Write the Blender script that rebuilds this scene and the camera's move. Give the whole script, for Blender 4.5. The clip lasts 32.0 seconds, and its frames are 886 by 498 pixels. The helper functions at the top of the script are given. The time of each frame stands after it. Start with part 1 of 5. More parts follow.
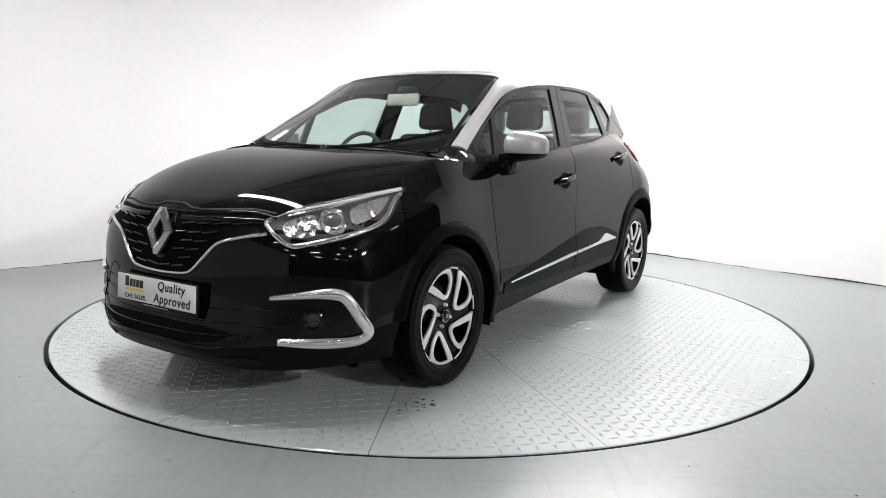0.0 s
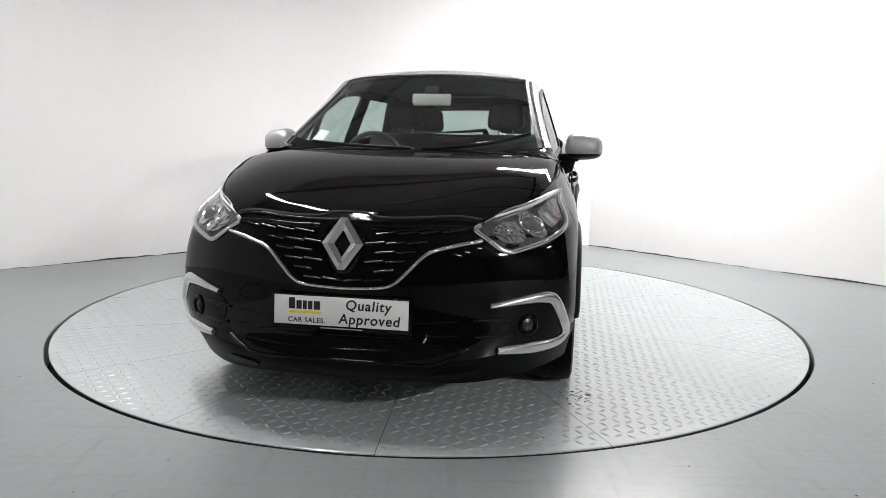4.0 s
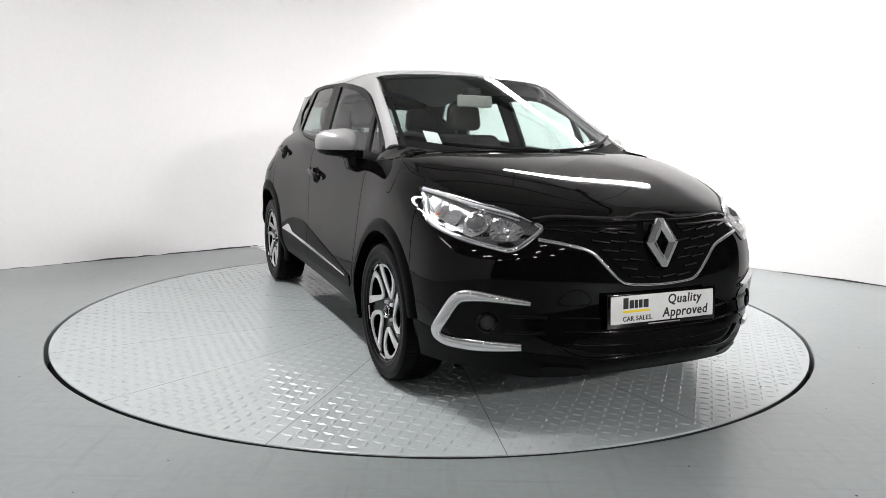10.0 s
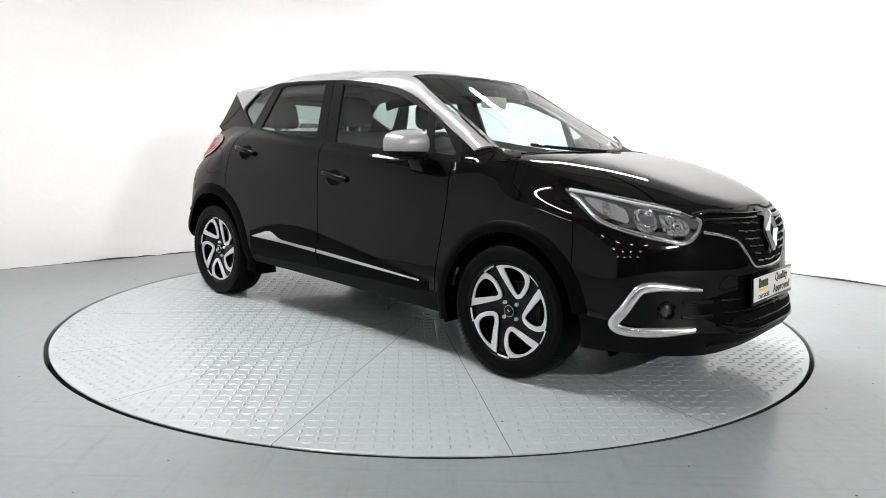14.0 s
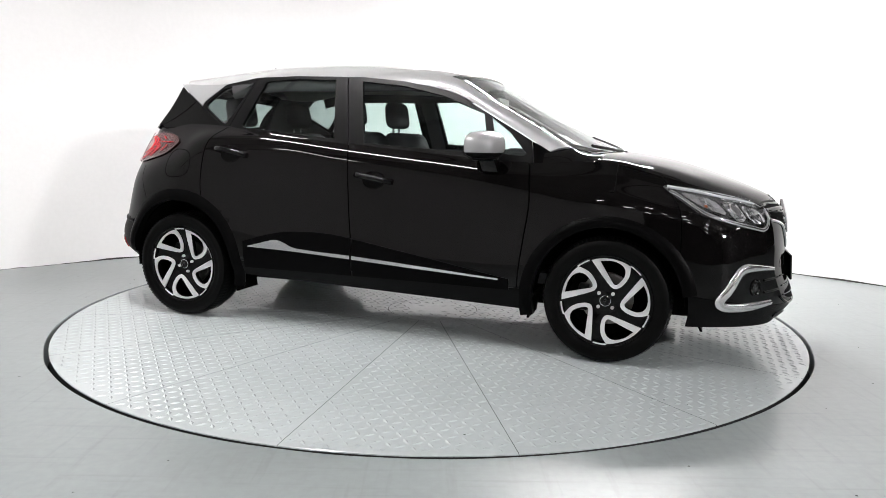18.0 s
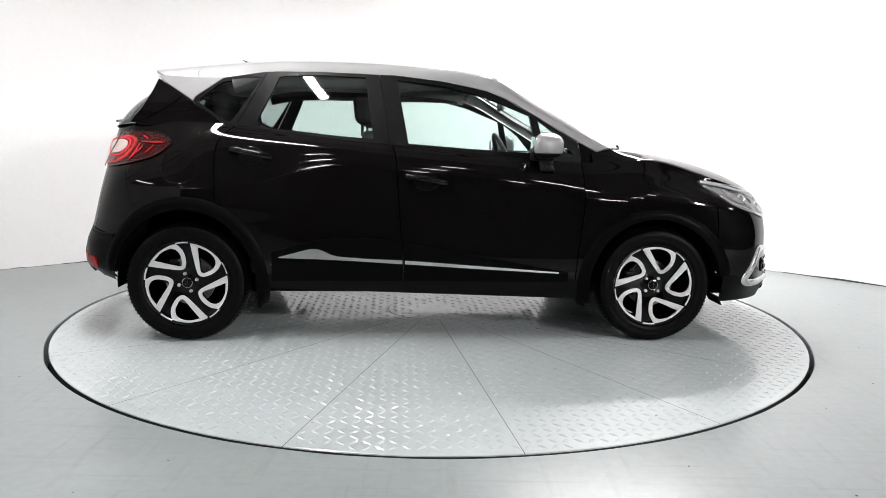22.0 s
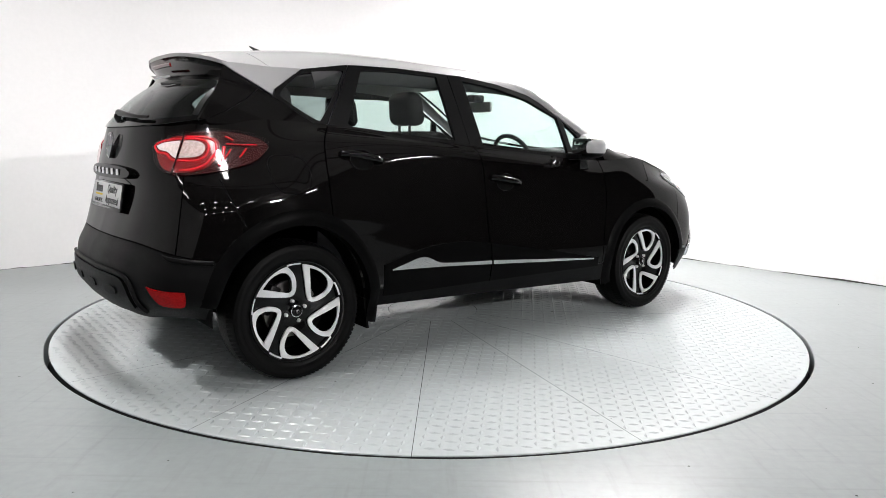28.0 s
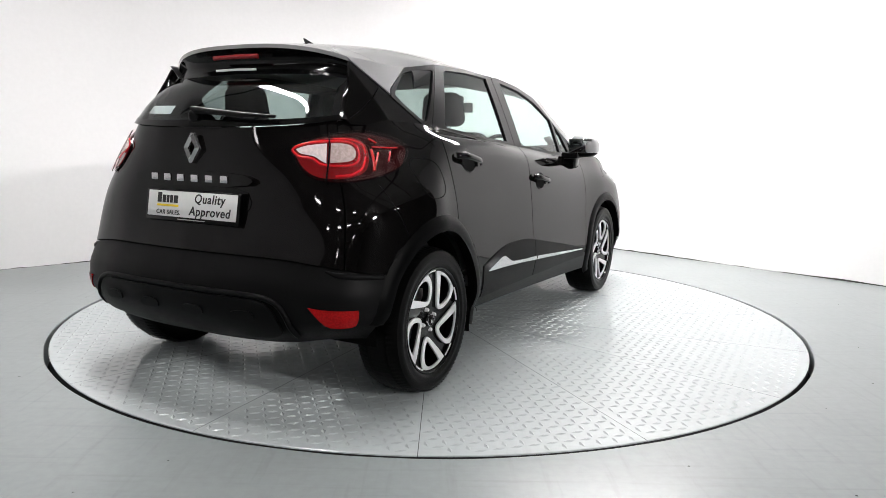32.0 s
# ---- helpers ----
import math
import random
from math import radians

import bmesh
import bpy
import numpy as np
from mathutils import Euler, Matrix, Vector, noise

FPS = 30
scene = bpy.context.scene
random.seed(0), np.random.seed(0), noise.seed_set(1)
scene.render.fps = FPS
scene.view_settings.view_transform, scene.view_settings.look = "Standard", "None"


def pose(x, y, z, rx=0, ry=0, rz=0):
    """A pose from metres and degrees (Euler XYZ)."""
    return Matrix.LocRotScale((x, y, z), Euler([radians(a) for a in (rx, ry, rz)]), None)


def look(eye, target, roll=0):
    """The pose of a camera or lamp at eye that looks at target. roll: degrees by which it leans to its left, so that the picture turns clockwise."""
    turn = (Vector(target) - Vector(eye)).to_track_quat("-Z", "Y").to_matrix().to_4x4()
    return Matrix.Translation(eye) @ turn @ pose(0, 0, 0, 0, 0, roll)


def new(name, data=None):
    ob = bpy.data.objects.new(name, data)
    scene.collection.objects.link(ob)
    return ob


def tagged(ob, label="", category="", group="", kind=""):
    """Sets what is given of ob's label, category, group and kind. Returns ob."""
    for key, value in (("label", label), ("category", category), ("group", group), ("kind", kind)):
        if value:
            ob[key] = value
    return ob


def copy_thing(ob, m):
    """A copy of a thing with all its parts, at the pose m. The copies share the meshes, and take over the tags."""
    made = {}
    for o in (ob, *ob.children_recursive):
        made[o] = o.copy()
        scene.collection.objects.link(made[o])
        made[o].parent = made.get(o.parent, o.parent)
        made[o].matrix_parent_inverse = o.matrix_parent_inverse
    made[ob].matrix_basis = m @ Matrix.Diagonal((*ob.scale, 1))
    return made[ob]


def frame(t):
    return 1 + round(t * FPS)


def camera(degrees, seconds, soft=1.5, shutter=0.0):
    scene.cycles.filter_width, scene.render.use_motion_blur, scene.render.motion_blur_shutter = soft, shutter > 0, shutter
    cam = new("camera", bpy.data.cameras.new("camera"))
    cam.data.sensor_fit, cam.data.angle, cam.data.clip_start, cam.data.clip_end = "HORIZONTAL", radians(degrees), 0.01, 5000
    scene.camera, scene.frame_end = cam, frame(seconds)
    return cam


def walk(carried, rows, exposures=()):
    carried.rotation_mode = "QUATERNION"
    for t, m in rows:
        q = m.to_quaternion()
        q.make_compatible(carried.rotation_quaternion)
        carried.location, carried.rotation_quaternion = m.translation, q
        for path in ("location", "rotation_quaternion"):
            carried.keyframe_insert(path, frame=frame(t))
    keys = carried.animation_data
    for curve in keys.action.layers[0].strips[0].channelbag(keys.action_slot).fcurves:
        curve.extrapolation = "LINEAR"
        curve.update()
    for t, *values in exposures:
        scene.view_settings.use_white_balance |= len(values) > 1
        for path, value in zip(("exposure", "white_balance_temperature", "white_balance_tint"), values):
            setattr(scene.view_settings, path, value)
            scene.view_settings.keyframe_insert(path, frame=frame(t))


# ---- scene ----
from mathutils.bvhtree import BVHTree
from mathutils.geometry import delaunay_2d_cdt

# camera: fixed on a stand at the edge of the turntable
EYE = Vector((0.0, -4.6595, 1.1075))
AIM = EYE + Vector((0.01351, 0.98882, -0.14850))
cam = camera(64.15, 32.0, 0.8)
walk(cam, [(0.0, look(EYE, AIM, 1.03)), (32.0, look(EYE, AIM, 1.03))],
     [(0.0, -0.42), (3.0, -0.62), (6.0, -0.70), (8.0, -0.65), (11.0, -0.42), (13.0, -0.27), (17.0, -0.23), (23.0, -0.25), (28.0, -0.31), (32.0, -0.40)])

# turning: the disc carries the car round at an even speed
TURN_START, TURN_SPEED = -123.82, 5.765
CAR_OFFSET = Vector((-0.0843, 0.0595, 0.0))
DISC_RADIUS = 2.268

# ---------------------------------------------------------------- light
world = bpy.data.worlds.new("hall_air")
scene.world = world
world.use_nodes = True
world.node_tree.nodes["Background"].inputs[0].default_value = (0.9, 0.95, 1.0, 1)
world.node_tree.nodes["Background"].inputs[1].default_value = 0.01
TUBE_POWER = 205.0
# battens: x, y, length, turn, height, share of the power
# batten at (-4.4, -3.6) is an added fill light for the left wall
LAMPS = [(1.55, 1.25, 1.7, 6, 2.9, 2.3), (-1.4, -1.05, 2.8, -64, 2.9, 0.82), (7.0, -8.2, 0.9, 40, 4.0, 19.0), (7.8, -2.8, 0.9, 70, 3.8, 1.2), (-4.4, -3.6, 1.8, 90, 3.2, 0.2)]
LAMPS += [(x, y, 0.5, 0, 4.3, 0.6) for y in (-8.0, -11.0, -14.0) for x in (-3.5, -1.0, 1.5, 4.0)]


# ---------------------------------------------------------------- materials
def mat(name, color, rough=0.5, metal=0.0, coat=0.0, grain=0.0, grain_scale=60.0, stain=0.0, stain_scale=3.0,
        bump=0.0, bump_scale=200.0, spec=0.5, rough_var=0.0, scuff=0.0, coat_rough=0.04):
    m = bpy.data.materials.new(name)
    m.use_nodes = True
    nt = m.node_tree
    p = nt.nodes["Principled BSDF"]
    p.inputs["Base Color"].default_value = (*color, 1)
    p.inputs["Roughness"].default_value = rough
    p.inputs["Metallic"].default_value = metal
    p.inputs["Coat Weight"].default_value = coat
    p.inputs["Coat Roughness"].default_value = coat_rough
    p.inputs["Specular IOR Level"].default_value = spec
    if not (grain or stain or bump or rough_var):
        return m
    tc = nt.nodes.new("ShaderNodeTexCoord")

    def noise_tex(scale, detail=4.0):
        n = nt.nodes.new("ShaderNodeTexNoise")
        n.inputs["Scale"].default_value = scale
        n.inputs["Detail"].default_value = detail
        nt.links.new(tc.outputs["Object"], n.inputs["Vector"])
        return n

    def mixed(src, fac_node, amount):
        mx = nt.nodes.new("ShaderNodeMixRGB")
        mx.blend_type = "MULTIPLY"
        ramp = nt.nodes.new("ShaderNodeMapRange")
        ramp.interpolation_type = "SMOOTHSTEP"
        ramp.inputs[1].default_value, ramp.inputs[2].default_value = 0.2, 0.8
        ramp.inputs[3].default_value, ramp.inputs[4].default_value = 1.0 - amount, 1.0 + amount * 0.4
        nt.links.new(fac_node.outputs["Fac"], ramp.inputs[0])
        mx.inputs[0].default_value = 1.0
        if src is None:
            mx.inputs[1].default_value = (*color, 1)
        else:
            nt.links.new(src, mx.inputs[1])
        nt.links.new(ramp.outputs[0], mx.inputs[2])
        return mx.outputs[0]

    col = None
    if grain:
        col = mixed(col, noise_tex(grain_scale, 6.0), grain)
    if stain:
        col = mixed(col, noise_tex(stain_scale, 5.0), stain)
    if scuff:
        for turn, sc in ((0.5, (1.2, 26, 1)), (2.1, (22, 1.6, 1))):
            mp = nt.nodes.new("ShaderNodeMapping")
            mp.inputs["Rotation"].default_value = (0, 0, turn)
            mp.inputs["Scale"].default_value = sc
            nt.links.new(tc.outputs["Object"], mp.inputs["Vector"])
            n = nt.nodes.new("ShaderNodeTexNoise")
            n.inputs["Scale"].default_value, n.inputs["Detail"].default_value = 1.3, 5.0
            nt.links.new(mp.outputs[0], n.inputs["Vector"])
            band = nt.nodes.new("ShaderNodeMapRange")
            band.interpolation_type = "SMOOTHSTEP"
            band.inputs[1].default_value, band.inputs[2].default_value = 0.52, 0.78
            band.inputs[3].default_value, band.inputs[4].default_value = 1.0, 1.0 - scuff
            nt.links.new(n.outputs["Fac"], band.inputs[0])
            mx = nt.nodes.new("ShaderNodeMixRGB")
            mx.blend_type = "MULTIPLY"
            mx.inputs[0].default_value = 1.0
            nt.links.new(col, mx.inputs[1])
            nt.links.new(band.outputs[0], mx.inputs[2])
            col = mx.outputs[0]
    if col is not None:
        nt.links.new(col, p.inputs["Base Color"])
    if rough_var:
        r = nt.nodes.new("ShaderNodeMapRange")
        r.interpolation_type = "SMOOTHSTEP"
        r.inputs[1].default_value, r.inputs[2].default_value = 0.2, 0.8
        r.inputs[3].default_value, r.inputs[4].default_value = max(0.02, rough - rough_var), rough + rough_var
        nt.links.new(noise_tex(stain_scale * 2.3, 6.0).outputs["Fac"], r.inputs[0])
        nt.links.new(r.outputs[0], p.inputs["Roughness"])
    if bump:
        b = nt.nodes.new("ShaderNodeBump")
        b.inputs["Strength"].default_value = 1.0
        b.inputs["Distance"].default_value = bump
        nt.links.new(noise_tex(bump_scale, 3.0).outputs["Fac"], b.inputs["Height"])
        nt.links.new(b.outputs["Normal"], p.inputs["Normal"])
    return m


def glow(name, color, strength):
    m = bpy.data.materials.new(name)
    m.use_nodes = True
    p = m.node_tree.nodes["Principled BSDF"]
    p.inputs["Base Color"].default_value = (0.8, 0.8, 0.8, 1)
    p.inputs["Emission Color"].default_value = (*color, 1)
    p.inputs["Emission Strength"].default_value = strength
    return m


def glass(name, color, rough=0.0, ior=1.45, graze=0.9):
    """Thin tinted pane: part see-through, part mirror by its gloss."""
    m = bpy.data.materials.new(name)
    m.use_nodes = True
    nt = m.node_tree
    for n in list(nt.nodes):
        nt.nodes.remove(n)
    out = nt.nodes.new("ShaderNodeOutputMaterial")
    tr = nt.nodes.new("ShaderNodeBsdfTransparent")
    tr.inputs[0].default_value = (*color, 1)
    gl = nt.nodes.new("ShaderNodeBsdfGlossy")
    gl.inputs["Roughness"].default_value = rough
    lw = nt.nodes.new("ShaderNodeLayerWeight")
    lw.inputs[0].default_value = 0.5
    pw = nt.nodes.new("ShaderNodeMath")
    pw.operation = "POWER"
    pw.inputs[1].default_value = 5.0
    fr = nt.nodes.new("ShaderNodeMath")
    fr.operation = "MULTIPLY_ADD"
    base = ((ior - 1) / (ior + 1)) ** 2 * 1.8
    fr.inputs[1].default_value, fr.inputs[2].default_value = graze - base, base
    nt.links.new(lw.outputs["Facing"], pw.inputs[0])
    nt.links.new(pw.outputs[0], fr.inputs[0])
    mx = nt.nodes.new("ShaderNodeMixShader")
    nt.links.new(fr.outputs[0], mx.inputs[0])
    nt.links.new(tr.outputs[0], mx.inputs[1])
    nt.links.new(gl.outputs[0], mx.inputs[2])
    nt.links.new(mx.outputs[0], out.inputs["Surface"])
    return m


M_WALL = mat("white_wall_paint", (0.80, 0.795, 0.795), 0.75, stain=0.03, stain_scale=0.9, grain=0.02, grain_scale=30, bump=0.0012, bump_scale=6)
M_HALL = mat("dark_hall_cladding", (0.010, 0.010, 0.010), 0.8, stain=0.3, stain_scale=0.7)
M_CEIL = mat("pale_ceiling_sheet", (0.50, 0.49, 0.48), 0.8, stain=0.3, stain_scale=0.8)
M_CEIL_HALL = mat("grey_ceiling_sheet", (0.16, 0.155, 0.15), 0.8, stain=0.3, stain_scale=0.8)
M_FLOOR = mat("grey_floor_paint", (0.255, 0.281, 0.282), 0.28, grain=0.07, grain_scale=25, stain=0.10, stain_scale=0.9, bump=0.0001, bump_scale=60, scuff=0.12)
M_DISC = mat("grey_plate_paint", (0.43, 0.472, 0.476), 0.40, coat=0.7, coat_rough=0.08, grain=0.06, grain_scale=30, stain=0.10, stain_scale=1.4, scuff=0.06)
# near-black of dark parts; in the turntable pit it stands for shade
M_SHADE_DARK = mat("pit_shade_and_dark_parts", (0.006, 0.006, 0.006), 0.8, grain=0.3)
M_BLACK = mat("black_car_paint", (0.0026, 0.0023, 0.0023), 0.34, coat=0.54, grain=0.1, grain_scale=900, spec=0.0)
M_SILVER = mat("silver_car_paint", (0.30, 0.30, 0.305), 0.38, metal=0.3, coat=1.0, grain=0.06, grain_scale=1200)
M_PLASTIC = mat("black_textured_plastic", (0.0028, 0.0028, 0.003), 0.42, grain=0.15, grain_scale=700, bump=0.0003, bump_scale=900, spec=0.08)
M_CLAD = mat("black_smooth_cladding", (0.0018, 0.0018, 0.0019), 0.36, grain=0.12, grain_scale=700, bump=0.0002, bump_scale=900, spec=0.03)
M_SATIN = mat("satin_black_trim", (0.003, 0.003, 0.0032), 0.36, grain=0.1, grain_scale=500, spec=0.13)
M_GLOSS = mat("gloss_black_trim", (0.0015, 0.0015, 0.0016), 0.10, grain=0.05, grain_scale=500, spec=0.22)
M_LINER = mat("black_liner", (0.002, 0.002, 0.002), 0.8, grain=0.2, grain_scale=100, spec=0.06)
M_CHROME = mat("satin_chrome", (0.68, 0.68, 0.69), 0.15, metal=0.95, grain=0.04, grain_scale=400)
M_ALU = mat("machined_alloy", (0.74, 0.74, 0.75), 0.34, metal=0.45, grain=0.05, grain_scale=600)
M_TYRE = mat("tyre_rubber", (0.0020, 0.0020, 0.0020), 0.42, grain=0.25, grain_scale=120, stain=0.2, stain_scale=12, bump=0.0004, bump_scale=500, spec=0.08)
M_SEAT = mat("dark_seat_cloth", (0.036, 0.036, 0.038), 0.85, grain=0.35, grain_scale=400, bump=0.0006, bump_scale=600, spec=0.1)
M_CABIN = mat("dark_cabin_plastic", (0.045, 0.045, 0.047), 0.6, grain=0.2, grain_scale=500, spec=0.2)
M_LIGHT_CABIN = mat("light_headlining", (0.45, 0.44, 0.42), 0.85, grain=0.1, grain_scale=300)
M_GLASS = glass("green_tinted_glass", (0.72, 0.82, 0.79), ior=1.5)
M_GLASS_DARK = glass("dark_tinted_glass", (0.40, 0.46, 0.45), ior=1.5)
M_LENS = glass("clear_lamp_lens", (0.95, 0.96, 0.97), ior=1.35)
TUBES = {}
for share in sorted({q[5] for q in LAMPS}):
    TUBES[share] = glow("fluorescent_tube_light", (1.0, 0.97, 0.968), TUBE_POWER * share)

M_PAPER = mat("white_sticker_paper", (0.75, 0.76, 0.76), 0.6, grain=0.05)


# ---------------------------------------------------------------- mesh helpers
def mesh_of(name, verts, faces, material, smooth=True):
    me = bpy.data.meshes.new(name)
    me.from_pydata([tuple(v) for v in verts], [], [tuple(f) for f in faces])
    me.validate()
    if smooth:
        me.shade_smooth()
        me.set_sharp_from_angle(angle=radians(38))
    me.materials.append(material)
    return me


def part(name, data, material, parent, label=""):
    """One mesh object under a thing or a part; data is a bmesh or (verts, faces)."""
    if isinstance(data, bmesh.types.BMesh):
        me = bpy.data.meshes.new(name)
        data.to_mesh(me)
        data.free()
        me.shade_smooth()
        me.set_sharp_from_angle(angle=radians(38))
        me.materials.append(material)
    elif isinstance(data, bpy.types.Mesh):
        me = data
    else:
        me = mesh_of(name, data[0], data[1], material)
    ob = new(name, me)
    ob.parent = parent
    if label:
        ob["label"] = label
    return ob


def sharp(ob, angle=35):
    """Smooth shading with hard edges past the angle."""
    bm = bmesh.new()
    bm.from_mesh(ob.data)
    bm.normal_update()
    for e in bm.edges:
        e.smooth = not (len(e.link_faces) == 2 and e.calc_face_angle(0) > radians(angle))
    for f in bm.faces:
        f.smooth = True
    bm.to_mesh(ob.data)
    bm.free()
    return ob


def empty(name, parent=None):
    ob = new(name)
    ob.parent = parent
    return ob


def box(bm, x0, x1, y0, y1, z0, z1, bevel=0.0, seg=2):
    r = bmesh.ops.create_cube(bm, size=1.0)
    for v in r["verts"]:
        v.co = Vector(((x0 + x1) / 2 + v.co.x * (x1 - x0), (y0 + y1) / 2 + v.co.y * (y1 - y0), (z0 + z1) / 2 + v.co.z * (z1 - z0)))
    if bevel:
        es = list({e for v in r["verts"] for e in v.link_edges})
        bmesh.ops.bevel(bm, geom=es, offset=bevel, segments=seg, affect="EDGES", profile=0.5)
    return bm


def boxed(*a, **k):
    return box(bmesh.new(), *a, **k)


def lathe(profile, n=48, axis="y", closed=False):
    """Turn (radius, along) points round an axis."""
    verts, faces = [], []
    k = len(profile)
    for i in range(n):
        a = 2 * math.pi * i / n
        for r, h in profile:
            c, s = r * math.cos(a), r * math.sin(a)
            verts.append((c, h, s) if axis == "y" else (c, s, h) if axis == "z" else (h, c, s))
    for i in range(n):
        j = (i + 1) % n
        for q in range(k if closed else k - 1):
            w = (q + 1) % k
            faces.append((i * k + q, i * k + w, j * k + w, j * k + q))
    return verts, faces


def spline(keys, x):
    """Smooth curve through (x, value) keys."""
    keys = sorted(keys)
    if x <= keys[0][0]:
        return keys[0][1]
    if x >= keys[-1][0]:
        return keys[-1][1]
    for i in range(len(keys) - 1):
        if keys[i][0] <= x <= keys[i + 1][0]:
            break

    def slope(j):
        if j == 0:
            return (keys[1][1] - keys[0][1]) / (keys[1][0] - keys[0][0])
        if j == len(keys) - 1:
            return (keys[-1][1] - keys[-2][1]) / (keys[-1][0] - keys[-2][0])
        a = (keys[j][1] - keys[j - 1][1]) / (keys[j][0] - keys[j - 1][0])
        b = (keys[j + 1][1] - keys[j][1]) / (keys[j + 1][0] - keys[j][0])
        return 0.5 * (a + b)

    h = keys[i + 1][0] - keys[i][0]
    t = (x - keys[i][0]) / h
    m0, m1 = slope(i) * h, slope(i + 1) * h
    return (2 * t**3 - 3 * t**2 + 1) * keys[i][1] + (t**3 - 2 * t**2 + t) * m0 + (-2 * t**3 + 3 * t**2) * keys[i + 1][1] + (t**3 - t**2) * m1


def catmull(pts, u):
    """Point at u (0 .. len-1) of a smooth curve through pts (numpy rows)."""
    n = len(pts)
    i = min(int(u), n - 2)
    t = u - i
    p1, p2 = pts[i], pts[i + 1]
    p0 = pts[i - 1] if i > 0 else 2 * p1 - p2
    p3 = pts[i + 2] if i + 2 < n else 2 * p2 - p1
    return 0.5 * (2 * p1 + (p2 - p0) * t + (2 * p0 - 5 * p1 + 4 * p2 - p3) * t * t + (3 * p1 - p0 - 3 * p2 + p3) * t**3)


def grid_faces(nu, nv, flip=False):
    f = []
    for i in range(nu - 1):
        for j in range(nv - 1):
            q = (i * nv + j, (i + 1) * nv + j, (i + 1) * nv + j + 1, i * nv + j + 1)
            f.append(q[::-1] if flip else q)
    return f


def solid(verts, faces, inward, depth):
    """Give a sheet thickness towards its inner side (inward: one vector a vertex)."""
    verts = [Vector(v) for v in verts]
    n = len(verts)
    count = {}
    for f in faces:
        for a, b in zip(f, f[1:] + f[:1]):
            count[(a, b)] = count.get((a, b), 0) + 1
    rim = [(a, b) for (a, b) in count if (b, a) not in count]
    out = verts + [v + w * depth for v, w in zip(verts, inward)]
    fs = list(faces) + [tuple(i + n for i in f[::-1]) for f in faces]
    fs += [(b, a, a + n, b + n) for a, b in rim]
    return out, fs


def smooth_poly(pts, n=6, corners=()):
    """Closed outline with its points rounded into arcs, but for the corners named."""
    out = []
    k = len(pts)
    for i in range(k):
        a, b, c = Vector(pts[i - 1]), Vector(pts[i]), Vector(pts[(i + 1) % k])
        if i in corners:
            out.append(tuple(b))
            continue
        p, q = b.lerp(a, 0.42), b.lerp(c, 0.42)
        for j in range(n + 1):
            t = j / n
            out.append(tuple(p.lerp(b, t).lerp(b.lerp(q, t), t)))
    return out


def fill_2d(poly, step, holes=()):
    """Triangles that fill a 2D outline, with a lattice of points inside."""
    def dense(pl):
        o = []
        for i in range(len(pl)):
            a, b = Vector(pl[i]), Vector(pl[(i + 1) % len(pl)])
            m = max(1, int((b - a).length / step + 0.5))
            o += [a.lerp(b, j / m) for j in range(m)]
        return o

    def inside(pl, x, y):
        r = False
        for i in range(len(pl)):
            (x1, y1), (x2, y2) = pl[i - 1], pl[i]
            if (y1 > y) != (y2 > y) and x < (x2 - x1) * (y - y1) / (y2 - y1) + x1:
                r = not r
        return r

    loops = [dense(poly)] + [dense(h) for h in holes]
    verts, edges = [], []
    for lp in loops:
        o = len(verts)
        verts += lp
        edges += [(o + i, o + (i + 1) % len(lp)) for i in range(len(lp))]
    border = np.array([tuple(v) for v in verts])
    xs, ys = border[:, 0], border[:, 1]
    nx, ny = int((xs.max() - xs.min()) / step) + 1, int((ys.max() - ys.min()) / step) + 1
    for i in range(nx):
        for j in range(ny):
            x, y = xs.min() + (i + 0.5) * step, ys.min() + (j + 0.5) * step
            if inside(poly, x, y) and not any(inside(h, x, y) for h in holes) and ((border - (x, y)) ** 2).sum(1).min() > (0.5 * step) ** 2:
                verts.append(Vector((x, y)))
    v2, _, tris, *_ = delaunay_2d_cdt(verts, edges, [], 0, 1e-6)
    keep = []
    for t in tris:
        c = sum((v2[i] for i in t), Vector((0, 0))) / 3
        if inside(poly, c.x, c.y) and not any(inside(h, c.x, c.y) for h in holes):
            a, b, d = (v2[i] for i in t)
            keep.append(tuple(t) if (b - a).cross(d - a) > 0 else tuple(t[::-1]))
    return v2, keep


def strip(path, half, up, n_round=3):
    """A rounded bead along a path of points: half width and height; up gives the outward way a point."""
    path = [Vector(p) for p in path]
    verts, faces = [], []
    k = 2 * n_round + 1
    for i, p in enumerate(path):
        t = (path[min(i + 1, len(path) - 1)] - path[max(i - 1, 0)]).normalized()
        u = Vector(up[i]).normalized()
        s = t.cross(u).normalized()
        w, h = half[i] if isinstance(half, list) else half
        for j in range(k):
            a = math.pi * j / (k - 1)
            verts.append(p + s * (w * math.cos(a)) + u * (h * math.sin(a)))
    n = len(path)
    for i in range(n - 1):
        for j in range(k - 1):
            faces.append((i * k + j, (i + 1) * k + j, (i + 1) * k + j + 1, i * k + j + 1))
        faces.append((i * k + k - 1, (i + 1) * k + k - 1, (i + 1) * k, i * k))
    faces.append(tuple(range(k)))
    faces.append(tuple((n - 1) * k + j for j in range(k))[::-1])
    return verts, faces


def mirror(data):
    """The same sheet on the other side of the car."""
    return [Vector((v[0], -v[1], v[2])) for v in data[0]], [tuple(f[::-1]) for f in data[1]]


